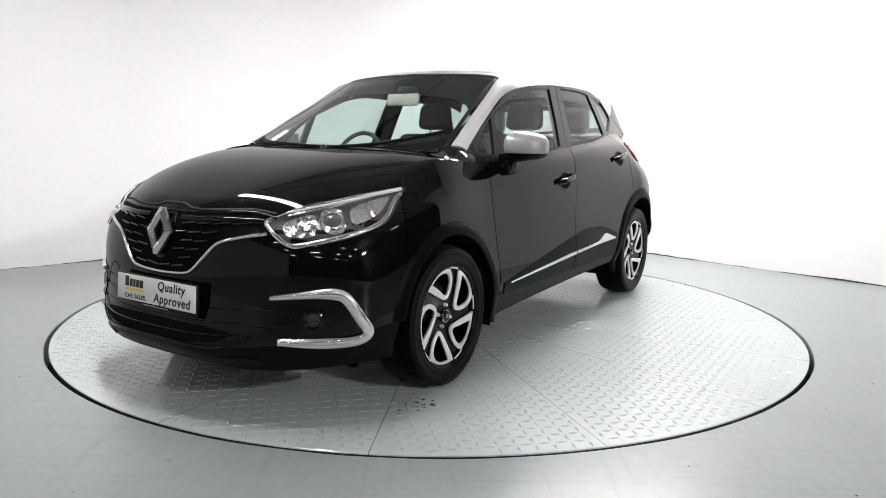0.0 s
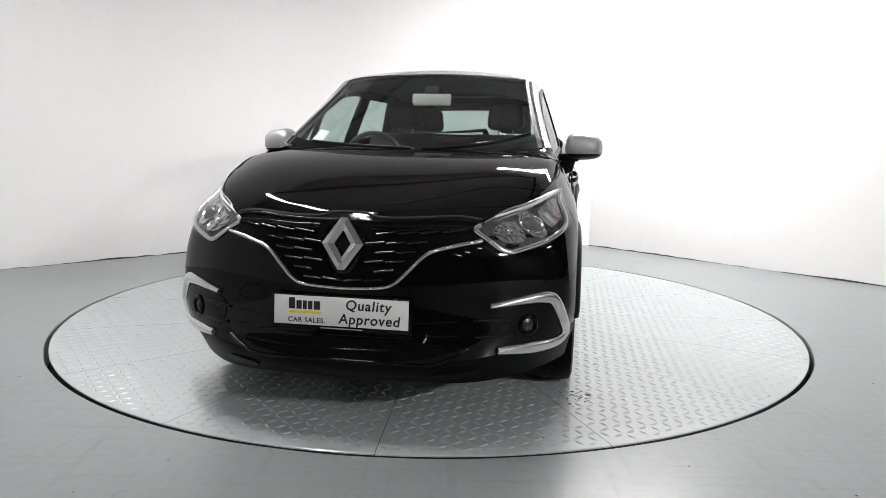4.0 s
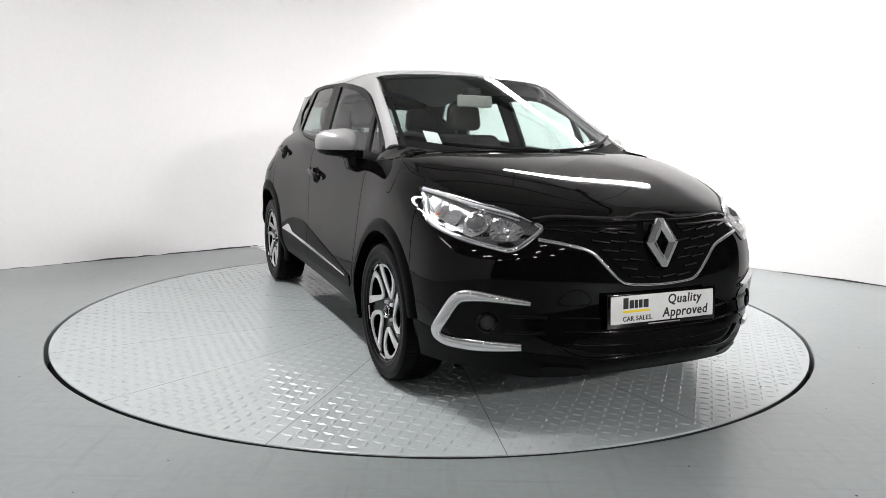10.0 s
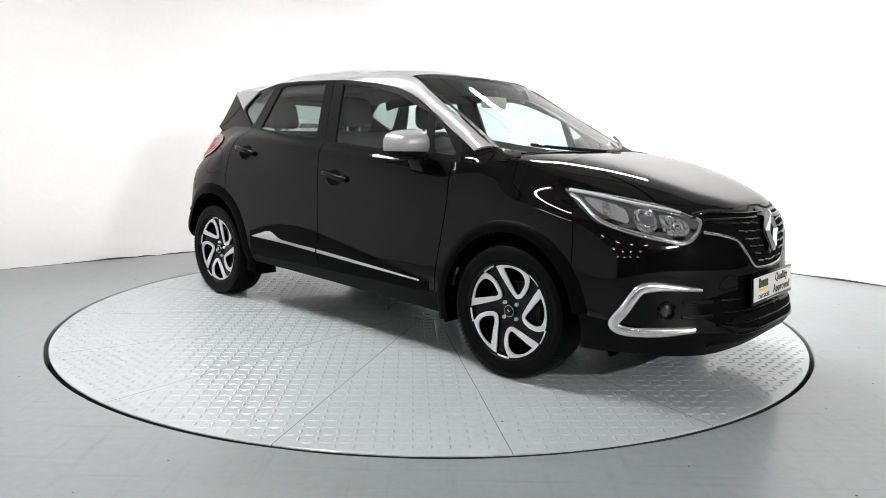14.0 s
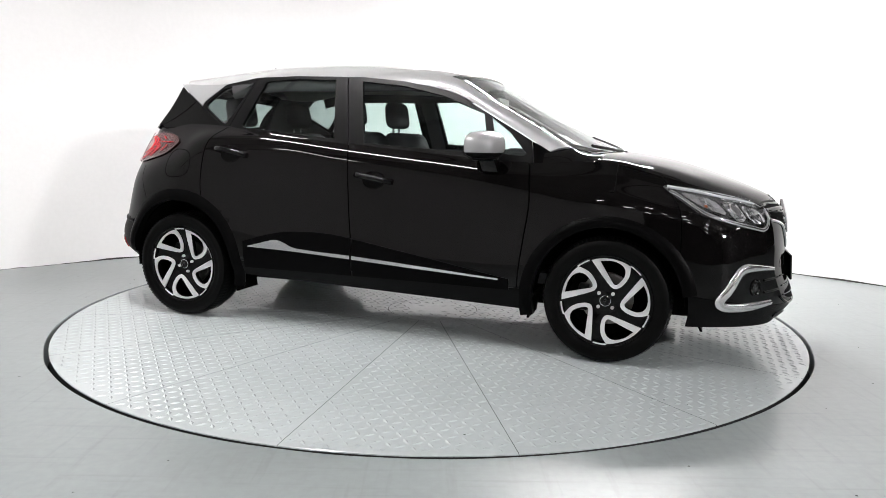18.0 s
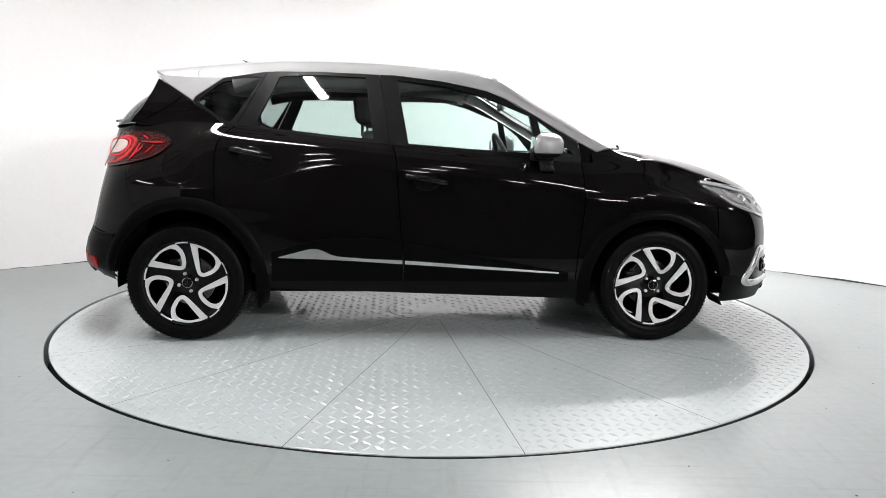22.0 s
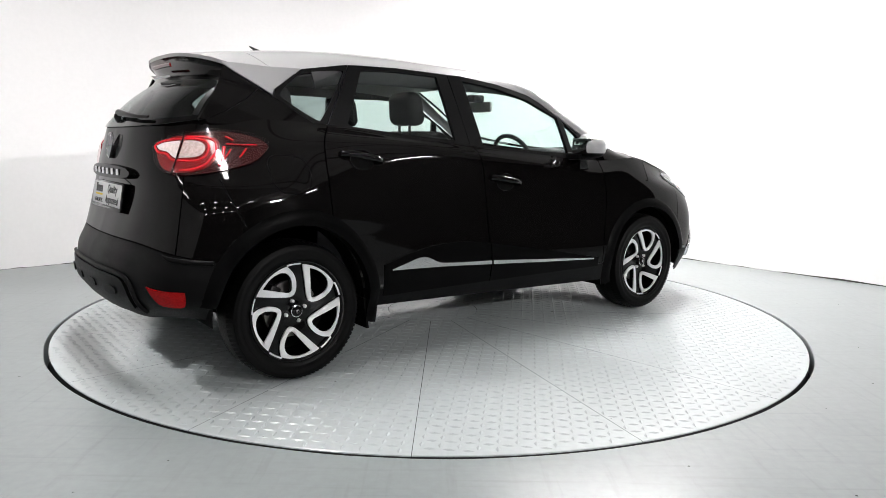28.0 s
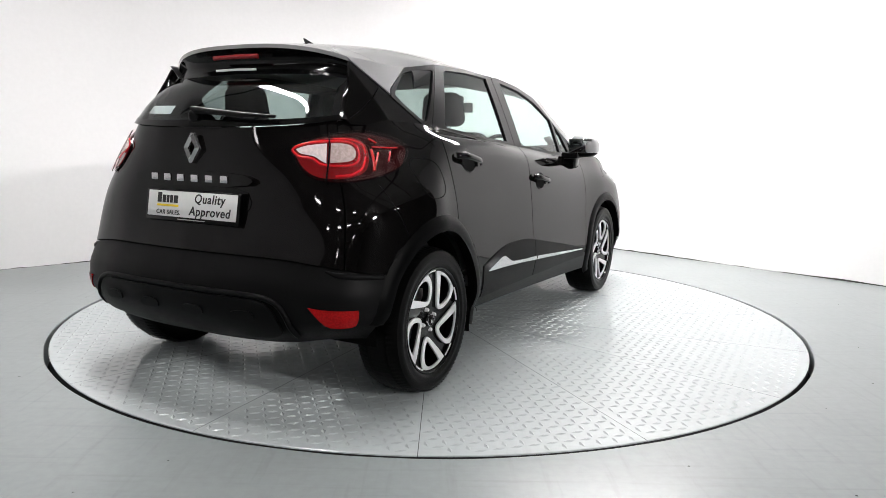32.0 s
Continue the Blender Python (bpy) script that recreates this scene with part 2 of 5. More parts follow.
# ---------------------------------------------------------------- the room
def slab(name, a, b, z0, z1, thick, material):
    """A wall from a to b; its thickness lies to the left of the way from a to b."""
    a, b = Vector((*a, 0)), Vector((*b, 0))
    t = (b - a).normalized()
    n = Vector((-t.y, t.x, 0)) * thick
    q = [a, b, b + n, a + n]
    v = [p + Vector((0, 0, z0)) for p in q] + [p + Vector((0, 0, z1)) for p in q]
    f = [(0, 1, 5, 4), (1, 2, 6, 5), (2, 3, 7, 6), (3, 0, 4, 7), (4, 5, 6, 7), (3, 2, 1, 0)]
    ob = new(name, mesh_of(name, v, f, material, smooth=False))
    return tagged(ob, kind="structure")


WALL_H = 4.7
CORNER, RIGHT_B = (1.737, 3.16), (4.45, 0.232)


def curved_wall():
    """The left wall runs straight, then sweeps in a wide bend into the back wall."""
    line = [Vector((-4.4, -15.0)), Vector((-6.4, -11.0)), Vector((-7.4, -7.5)), Vector((-7.7, -4.5)), Vector((-7.3, -2.7)), Vector((-6.6, -1.50)), Vector((-4.0, 0.80)), Vector((-1.85, 2.70))]
    p0, p1, p2 = Vector((-1.85, 2.70)), Vector((-1.35, 3.14)), Vector((-0.55, 3.15))
    line += [p0.lerp(p1, t / 12).lerp(p1.lerp(p2, t / 12), t / 12) for t in range(1, 13)] + [Vector(CORNER)]
    v, f = [], []
    for i, p in enumerate(line):
        t = (line[min(i + 1, len(line) - 1)] - line[max(i - 1, 0)]).normalized()
        n = Vector((-t.y, t.x)) * 0.15
        v += [(p.x, p.y, 0), (p.x, p.y, WALL_H), (p.x + n.x, p.y + n.y, WALL_H), (p.x + n.x, p.y + n.y, 0)]
    for i in range(len(line) - 1):
        for q in range(4):
            w = (q + 1) % 4
            f.append((4 * i + q, 4 * i + w, 4 * i + 4 + w, 4 * i + 4 + q))
    return tagged(new("wall_left", mesh_of("wall_left", v, f, M_WALL)), "white painted studio wall sweeping round behind the turntable", kind="structure")


curved_wall()
tagged(slab("wall_right", CORNER, RIGHT_B, 0, WALL_H, 0.15, M_WALL), "white painted wall meeting the floor in a ragged line")
tagged(slab("wall_hall_left", (-9, -16), (-9, 0.5), 0, 4.8, 0.2, M_HALL), "dark cladding wall of the hall")
tagged(slab("wall_hall_right", (9, 0.5), (9, -16), 0, 4.8, 0.2, M_HALL), "dark cladding wall of the hall")
tagged(slab("wall_hall_front", (9, -16), (-9, -16), 0, 4.8, 0.2, M_HALL), "dark cladding wall of the hall")
def ceiling_sheet(name, y0, y1, material, label):
    v = [(x, y, z) for z in (4.8, 5.0) for x, y in ((-9, y0), (9, y0), (9, y1), (-9, y1))]
    f = [(0, 1, 2, 3), (7, 6, 5, 4), (0, 4, 5, 1), (1, 5, 6, 2), (2, 6, 7, 3), (3, 7, 4, 0)]
    return tagged(new(name, mesh_of(name, v, f, material, False)), label, kind="structure")


ceiling_sheet("ceiling", -4.4, 5.0, M_CEIL, "pale sheet ceiling over the turntable bay")
ceiling_sheet("ceiling_hall", -16.0, -4.41, M_CEIL_HALL, "dark sheet-metal ceiling of the hall")


def build_floor():
    """Floor sheet with a round pit for the turntable."""
    n, r = 192, DISC_RADIUS + 0.022
    v, f = [], []
    for i in range(n):
        a = 2 * math.pi * i / n
        c, s = math.cos(a), math.sin(a)
        k = 1.0 / max(abs(c), abs(s))
        wob = 0.004 * noise.noise((c * 9, s * 9, 0.3))
        v += [((r + wob) * c, (r + wob) * s, -0.14), ((r + wob) * c, (r + wob) * s, -0.004), ((r + 0.004 + wob) * c, (r + 0.004 + wob) * s, 0.0),
              (4 * k * c, 4 * k * s, 0), (22 * k * c, 22 * k * s, 0)]
    for i in range(n):
        j = (i + 1) % n
        for q in range(4):
            f.append((5 * i + q, 5 * i + q + 1, 5 * j + q + 1, 5 * j + q))
    f.append(tuple(5 * i for i in range(n)))
    ob = new("floor", mesh_of("floor", v, f, M_FLOOR, False))
    tagged(ob, "worn glossy grey painted concrete floor", kind="structure")
    # the shade down in the pit is put into this near-black colour
    pit = new("pit_bottom", mesh_of("pit_bottom", [(r * 0.999 * math.cos(2 * math.pi * i / 96), r * 0.999 * math.sin(2 * math.pi * i / 96), -0.136) for i in range(96)], [tuple(range(96))], M_SHADE_DARK, False))
    tagged(pit, "bottom of the turntable pit, coloured near-black for its shade", kind="structure")


build_floor()

# ---------------------------------------------------------------- turntable
turntable = tagged(empty("turntable"), "round grey painted steel checker-plate turntable, slowly turning", "turntable")

# ---------------------------------------------------------------- the car's surfaces
# Feature lines round half the car, from the middle of the nose to the middle of the tail.
LINE_SILL = [(2.17, 0, .215), (2.16, .25, .215), (2.105, .47, .21), (1.99, .63, .215), (1.81, .77, .225), (1.63, .835, .23), (1.303, .85, .23), (.85, .84, .245),
             (.4, .82, .255), (-.13, .815, .27), (-.6, .82, .285), (-1.12, .83, .30), (-1.35, .84, .31), (-1.62, .81, .32), (-1.79, .67, .33), (-1.87, .5, .31), (-1.90, .25, .30), (-1.91, 0, .30)]
LINE_LIP = [(2.245, 0, .30), (2.23, .25, .30), (2.15, .47, .31), (2.035, .64, .33), (1.875, .805, .365), (1.65, .870, .39), (1.303, .884, .38), (.845, .858, .36),
            (.4, .848, .36), (-.12, .848, .37), (-.6, .853, .38), (-1.12, .868, .39), (-1.35, .878, .40), (-1.62, .862, .41), (-1.84, .735, .41), (-1.945, .5, .40), (-1.985, .25, .40), (-1.995, 0, .40)]
LINE_TRIM = [(2.20, 0, .46), (2.188, .25, .46), (2.125, .475, .47), (2.02, .66, .48), (1.868, .822, .49), (1.65, .868, .50), (1.303, .874, .50), (.85, .862, .46),
             (.4, .858, .46), (-.117, .86, .47), (-.6, .862, .48), (-1.12, .874, .50), (-1.35, .884, .50), (-1.62, .868, .49), (-1.845, .748, .51), (-1.94, .51, .54), (-1.985, .25, .55), (-1.995, 0, .55)]
LINE_DOOR = [(2.185, 0, .62), (2.172, .25, .62), (2.115, .475, .62), (2.015, .655, .63), (1.868, .808, .64), (1.65, .858, .66), (1.303, .866, .68), (.868, .848, .62),
             (.4, .843, .62), (-.138, .847, .63), (-.6, .853, .65), (-1.12, .872, .66), (-1.35, .886, .625), (-1.62, .856, .585), (-1.815, .735, .615), (-1.90, .5, .645), (-1.935, .25, .65), (-1.945, 0, .65)]
LINE_WAIST = [(2.165, 0, .74), (2.152, .25, .74), (2.09, .47, .735), (1.99, .635, .74), (1.845, .768, .765), (1.635, .838, .80), (1.303, .848, .83), (.888, .832, .79),
              (.4, .832, .79), (-.152, .836, .81), (-.6, .842, .83), (-1.138, .862, .86), (-1.35, .872, .87), (-1.62, .822, .85), (-1.77, .705, .84), (-1.85, .5, .84), (-1.878, .25, .84), (-1.885, 0, .84)]
LINE_SHOULDER = [(2.15, 0, .79), (2.13, .25, .79), (2.055, .46, .778), (1.95, .592, .795), (1.785, .698, .838), (1.58, .770, .89), (1.303, .808, .93), (.88, .804, .93),
                 (.4, .808, .965), (-.168, .810, 1.015), (-.6, .808, 1.06), (-1.13, .792, 1.085), (-1.35, .765, 1.055), (-1.585, .715, 1.02), (-1.725, .640, 1.01), (-1.815, .48, 1.0), (-1.86, .25, 1.0), (-1.872, 0, 1.0)]
LINE_BELT = [(2.10, 0, .845), (2.085, .25, .84), (2.03, .46, .818), (1.92, .585, .850), (1.76, .685, .902), (1.54, .748, .962), (1.25, .765, 1.030), (.87, .760, 1.014),
             (.4, .76, 1.045), (-.19, .755, 1.095), (-.6, .748, 1.132), (-1.05, .680, 1.185), (-1.3, .645, 1.20), (-1.50, .610, 1.20), (-1.64, .575, 1.19), (-1.76, .46, 1.168), (-1.825, .25, 1.155), (-1.838, 0, 1.153)]
SHELL = np.array([LINE_SILL, LINE_LIP, LINE_TRIM, LINE_DOOR, LINE_WAIST, LINE_SHOULDER, LINE_BELT], float)
COLS, ROWS = SHELL.shape[1], SHELL.shape[0]


def shell_patch(u0, u1, w0, w1, du=8, dw=6, inset=0.0):
    nu, nw = max(2, int(round((u1 - u0) * du)) + 1), max(2, int(round((w1 - w0) * dw)) + 1)
    pts = np.empty((nu, nw, 3))
    for i in range(nu):
        u = u0 + (u1 - u0) * i / (nu - 1)
        col = np.array([catmull(SHELL[r], u) for r in range(ROWS)])
        for j in range(nw):
            pts[i, j] = catmull(col, w0 + (w1 - w0) * j / (nw - 1))
    if inset:
        for ax in (0, 1):
            q = np.moveaxis(pts, ax, 0)
            for e, nb in ((0, 1), (-1, -2)):
                d = q[nb] - q[e]
                ln = np.linalg.norm(d, axis=-1, keepdims=True)
                q[e] += d / np.maximum(ln, 1e-6) * np.minimum(inset, 0.4 * ln)
    return [Vector(p) for p in pts.reshape(-1, 3)], grid_faces(nu, nw)


def normals(verts, faces):
    out = [Vector((0, 0, 0)) for _ in verts]
    for f in faces:
        a, b, c = (Vector(verts[i]) for i in f[:3])
        n = (b - a).cross(c - a)
        for i in f:
            out[i] += n
    return [n.normalized() if n.length > 1e-12 else Vector((0, 0, 1)) for n in out]


# wheels: centre along the car, height, and the openings of the arches (half length, height)
AXLE = {"front": 1.303, "rear": -1.303}
HUB_Z = 0.318
ARCH_IN = {"front": (0.378, 0.386), "rear": (0.380, 0.412)}
ARCH_OUT = {"front": (0.450, 0.446), "rear": (0.448, 0.486)}


def cut_arches(verts, faces):
    """Take the wheel openings out of a side sheet and draw its edge onto the curve."""
    verts = [Vector(v) for v in verts]
    for key, ax in AXLE.items():
        a, b = ARCH_IN[key]
        a, b = a + 0.022, b + 0.022

        def rad(v):
            return math.hypot((v.x - ax) / a, (v.z - HUB_Z) / b)

        keep = []
        for f in faces:
            c = sum((verts[i] for i in f), Vector()) / len(f)
            if abs(c.y) < 0.5 or rad(c) >= 1.0:
                keep.append(f)
        gone = {i for f in faces for i in f} - {i for f in keep for i in f}
        cutf = [f for f in faces if f not in set(keep)]
        edge = {i for f in cutf for i in f} - gone
        for i in edge:
            r = rad(verts[i])
            if 0.6 < r < 1.3:
                verts[i].x = ax + (verts[i].x - ax) / r
                verts[i].z = HUB_Z + (verts[i].z - HUB_Z) / r
        faces = keep
    used = sorted({i for f in faces for i in f})
    at = {i: k for k, i in enumerate(used)}
    return [verts[i] for i in used], [tuple(at[i] for i in f) for f in faces]


# bonnet
BONNET_MID = [(1.0, 1.082), (1.15, 1.081), (1.3, 1.072), (1.45, 1.053), (1.6, 1.0235), (1.78, 0.973), (1.96, 0.909), (2.05, 0.872), (2.11, 0.843)]
belt_front = [catmull(SHELL[6], i / 8) for i in range(0, 57)]
EDGE_Y = [(float(p[0]), float(p[1])) for p in belt_front]
EDGE_Z = [(float(p[0]), float(p[2])) for p in belt_front]
EDGE_X = [(float(p[1]), float(p[0])) for p in belt_front]


def bonnet_z(x, y):
    ye = max(spline(EDGE_Y, x), 1e-3)
    ze, zc = spline(EDGE_Z, x), spline(BONNET_MID, x)
    k = min(abs(y) / ye, 1.0)
    return zc - (zc - ze) * (0.9 * k ** 5 + 0.1 * k ** 2)


def bonnet():
    nx, ny = 44, 61
    v = []
    for i in range(nx):
        for j in range(ny):
            y = 0.764 * (2 * j / (ny - 1) - 1)
            x1 = spline(EDGE_X, abs(y))
            x0 = min(1.29 - 0.19 * (y / 0.7) ** 2, x1 - 0.02)
            x = x0 + (x1 - x0) * i / (nx - 1)
            v.append(Vector((x - 0.003 * i / (nx - 1), y * 0.9955, bonnet_z(x, y))))
    return v, grid_faces(nx, ny)


# greenhouse: side surface by its width at (x, z)
SIDE_BASE = [(1.12, .690), (.84, .695), (.5, .712), (0, .738), (-.3, .738), (-.7, .735), (-.95, .72), (-1.1, .698), (-1.3, .678), (-1.45, .66), (-1.62, .638)]


def side_y(x, z):
    return spline(SIDE_BASE, x) - 0.30 * (z - 1.09) - 0.12 * (z - 1.09) ** 2


def side_surf(x, z, off=0.0):
    """Point and outward normal of the car's left greenhouse side."""
    p = Vector((x, side_y(x, z), z))
    px, pz = Vector((x + .01, side_y(x + .01, z), z)), Vector((x, side_y(x, z + .01), z + .01))
    n = (pz - p).cross(px - p).normalized()
    if n.y < 0:
        n = -n
    return p + n * off, n


def side_sheet(poly, step=0.05, off=0.0, depth=0.004, holes=()):
    v2, tris = fill_2d(poly, step, holes)
    pts, inw = [], []
    for q in v2:
        p, n = side_surf(q.x, q.y, off)
        pts.append(p)
        inw.append(-n)
    tris = [t[::-1] for t in tris]
    return solid(pts, tris, inw, depth)


ROOF_MID = [(.50, 1.497), (.42, 1.517), (.30, 1.544), (.18, 1.560), (-.16, 1.588), (-.66, 1.597), (-1.03, 1.584), (-1.33, 1.555), (-1.66, 1.510)]
ROOF_LOW = [(.34, 1.410), (.1, 1.448), (-.177, 1.477), (-.6, 1.488), (-.915, 1.482), (-1.14, 1.442), (-1.3, 1.44), (-1.62, 1.462)]


def roof_z(x, y):
    zl, zc = spline(ROOF_LOW, x), spline(ROOF_MID, x)
    r, w = min(1.0, abs(y) / side_y(x, zl)), min(1.0, max(0.0, (x + 0.3) / 0.55))
    w = w * w * (3 - 2 * w)
    return zc - (zc - zl) * (w * (0.43 * r ** 2 + 0.57 * r ** 20) + (1 - w) * r ** 2.6)


def roof_point(x, k):
    """k runs from -1 to 1 across the roof, from rail to rail."""
    yl = side_y(x, spline(ROOF_LOW, x))
    a = abs(k)
    s = math.sin(a * math.pi / 2) ** 0.72 if a > 0 else 0.0
    y = yl * s
    return Vector((x, math.copysign(y, k), roof_z(x, y)))


def roof_sheet(front, back):
    """Sheet of the roof between two cross lines, each given as x by the share k of the half width."""
    nx, nk = 40, 41
    v = []
    for i in range(nx):
        for j in range(nk):
            k = 2 * j / (nk - 1) - 1
            x0, x1 = front(abs(k)), back(abs(k))
            v.append(roof_point(x0 + (x1 - x0) * i / (nx - 1), k))
    f = grid_faces(nx, nk)
    if normals(v, f)[len(v) // 2].z < 0:
        f = [q[::-1] for q in f]
    return v, f


def roof_front(k):
    return 0.455 - 0.105 * min(1.0, math.sin(k * math.pi / 2) ** 0.72 * 1.06) ** 2.6


def spoiler_seam(k):
    return -1.31 + 0.05 * k ** 3


def spoiler_end(k):
    return -1.615 + 0.155 * (math.sin(k * math.pi / 2) ** 0.72) ** 3.5


# windscreen
SCREEN_MID = [(1.29, 1.035), (1.1, 1.138), (.93, 1.237), (.7, 1.367), (.455, 1.507)]
SCREEN_EDGE = [(1.045, .690, 1.094), (.83, .645, 1.219), (.66, .612, 1.310), (.498, .583, 1.398), (.35, .562, 1.472)]


def screen_point(u, k):
    """u from the cowl up to the roof, k from -1 to 1 across."""
    e = Vector(catmull(np.array(SCREEN_EDGE), u * 4))
    x = 1.29 + (0.455 - 1.29) * u
    c = Vector((x, 0, spline([(b, z) for b, z in SCREEN_MID], x)))
    a = abs(k)
    y = e.y * a
    f = a ** 2.6
    x, z = c.x + (e.x - c.x) * f, c.z + (e.z - c.z) * f
    top = 0.455 + (SCREEN_EDGE[-1][0] - 0.455) * f
    z += u ** 2 * (roof_z(top, SCREEN_EDGE[-1][1] * a) - 0.004 - (1.507 + (SCREEN_EDGE[-1][2] - 1.507) * f))
    return Vector((x, math.copysign(y, k), z))


def screen():
    v = [screen_point(i / 16, 2 * j / 28 - 1) for i in range(17) for j in range(29)]
    return v, grid_faces(17, 29, True)


# the whole skin, for laying parts onto it
def skin_tree():
    v, f = [], []
    for data in (shell_patch(0, COLS - 1, 0, ROWS - 1), bonnet()):
        for d in (data, mirror(data)):
            o = len(v)
            v += [tuple(p) for p in d[0]]
            f += [tuple(i + o for i in q) for q in d[1]]
    return BVHTree.FromPolygons(v, f)


SKIN = skin_tree()


def on_skin(view, a, b, off=0.0):
    """Point and normal on the skin: view 'side' takes (x, z) on the left flank, 'front' and 'rear' take (y, z), 'top' takes (x, y);
    'nose' and 'tail' look at the left corners aslant and take (distance along the corner, z)."""
    eye, way = {"side": (Vector((a, 3, b)), Vector((0, -1, 0))), "front": (Vector((4, a, b)), Vector((-1, 0, 0))),
                "rear": (Vector((-4, a, b)), Vector((1, 0, 0))), "top": (Vector((a, b, 3)), Vector((0, 0, -1))),
                "nose": (Vector((0.8 * a + 0.6 * 3, -0.6 * a + 0.8 * 3, b)), Vector((-0.6, -0.8, 0))),
                "tail": (Vector((0.64 * a - 0.77 * 3, 0.77 * a + 0.64 * 3, b)), Vector((0.77, -0.64, 0)))}[view]
    hit, n, _, _ = SKIN.ray_cast(eye, way)
    if hit is None:
        hit, n, _, _ = SKIN.find_nearest(eye + way * (2.15 if view != "front" else 1.9))
    if n.dot(way) > 0:
        n = -n
    return hit + n * off, n


def skin_sheet(view, poly, step=0.03, off=0.004, depth=0.006, holes=()):
    v2, tris = fill_2d(poly, step, holes)
    pts, inw = [], []
    for q in v2:
        p, n = on_skin(view, q.x, q.y, off)
        pts.append(p)
        inw.append(-n)
    a, b, c = (pts[i] for i in tris[0])
    if (b - a).cross(c - a).dot(inw[tris[0][0]]) > 0:
        tris = [t[::-1] for t in tris]
    return solid(pts, tris, inw, depth)


def dense_path(keys, n):
    pts = np.array(keys, float)
    return [catmull(pts, (len(pts) - 1) * i / (n - 1)) for i in range(n)]


def skin_bead(view, keys, half, n=40, off=0.0):
    path, ups = [], []
    for q in dense_path(keys, n):
        p, nn = on_skin(view, q[0], q[1], off)
        path.append(p)
        ups.append(nn)
    return strip(path, half, ups)

# ---------------------------------------------------------------- the car
car = tagged(empty("car"), "black compact crossover car with silver roof and mirrors on the turntable", "car")
UP, DOWN, LEFT = Vector((0, 0, 1)), Vector((0, 0, -1)), Vector((0, 1, 0))


def both(name, data, material, parent=None, label=""):
    """A part on the left flank and its twin on the right."""
    parent = parent or car
    return part(name, data, material, parent, label), part(name, mirror(data), material, parent, label)


def rim_fold(v, f, depth=0.007):
    """Fold the edge of a body panel inwards, so that the joints between panels have depth."""
    nn = normals(v, f)
    n = len(v)
    count = set()
    for q in f:
        for a, b in zip(q, q[1:] + q[:1]):
            count.add((a, b))
    rim = [(a, b) for (a, b) in count if (b, a) not in count]
    at = {}
    v = list(v)
    for a, b in rim:
        for i in (a, b):
            if i not in at:
                at[i] = len(v)
                v.append(v[i] - nn[i] * depth)
    return v, list(f) + [(b, a, at[a], at[b]) for a, b in rim]


def panel(u0, u1, w0, w1):
    v, f = shell_patch(u0, u1, w0, w1, du=10, dw=8, inset=0.002)
    v, f = cut_arches(v, f)
    if normals(v, f)[len(v) // 2].y < 0:
        f = [q[::-1] for q in f]
    return rim_fold(v, f)


def across(name, u0, u1, w0, w1, material, label=""):
    """A panel that runs across the middle of the nose or tail."""
    v, f = shell_patch(u0, u1, w0, w1, du=10, dw=8)
    v, f = cut_arches(v, f)
    v2, f2 = mirror((v, f))
    o = len(v)
    bm = bmesh.new()
    vs = [bm.verts.new(p) for p in v + v2]
    for q in list(f) + [tuple(i + o for i in g) for g in f2]:
        bm.faces.new([vs[i] for i in q])
    bmesh.ops.remove_doubles(bm, verts=bm.verts, dist=0.0004)
    bmesh.ops.recalc_face_normals(bm, faces=bm.faces)
    out = sum((q.normal.x * q.calc_center_median().x for q in bm.faces))
    if out < 0:
        bmesh.ops.reverse_faces(bm, faces=bm.faces)
    for q in bm.faces:
        q.smooth = True
    return part(name, bm, material, car, label)


across("front_bumper", 0, 4.992, 1.02, 6, M_BLACK, "glossy black front bumper")
across("front_bumper_lip", 0, 5.5, 0, 1, M_PLASTIC, "matt black plastic lower bumper")
across("rear_bumper", 12.3, 17, 0, 2.98, M_PLASTIC, "matt black plastic rear bumper")
across("tailgate", 14.01, 17, 3.02, 6, M_BLACK, "glossy black tailgate")
both("front_wing", panel(5.002, 6.997, 1, 6), M_BLACK)
both("front_door", panel(7.003, 8.998, 1, 6), M_BLACK)
both("rear_door", panel(9.002, 10.997, 1, 6), M_BLACK)
both("rear_wing", panel(11.005, 13.99, 3.0, 6), M_BLACK)
both("sill", panel(6.6, 11.4, 0, 0.99), M_PLASTIC, label="matt black plastic sill")
# black backing shell added to block light and keep panel gaps dark
inner = shell_patch(0, COLS - 1, 0.05, ROWS - 1)
inn = normals(*inner)
sign = 1 if inn[len(inn) // 2].y > 0 else -1
both("dark_gap_backing", cut_arches([p - q * sign * 0.012 for p, q in zip(inner[0], inn)], inner[1]), M_LINER)
bonnet_sheet = bonnet()
if normals(*bonnet_sheet)[900].z < 0:
    bonnet_sheet = (bonnet_sheet[0], [q[::-1] for q in bonnet_sheet[1]])
part("bonnet", rim_fold(*bonnet_sheet, 0.012), M_BLACK, car)
part("underbody", boxed(-1.50, 1.85, -0.60, 0.60, 0.225, 0.34, bevel=0.03), M_LINER, car)
part("cowl", strip([Vector((1.27 - 0.19 * (y / 0.7) ** 2, y, 1.038 + 0.04 * (y / 0.7) ** 2)) for y in [i * 0.063 - 0.63 for i in range(21)]], (0.06, 0.008), [UP] * 21), M_LINER, car)

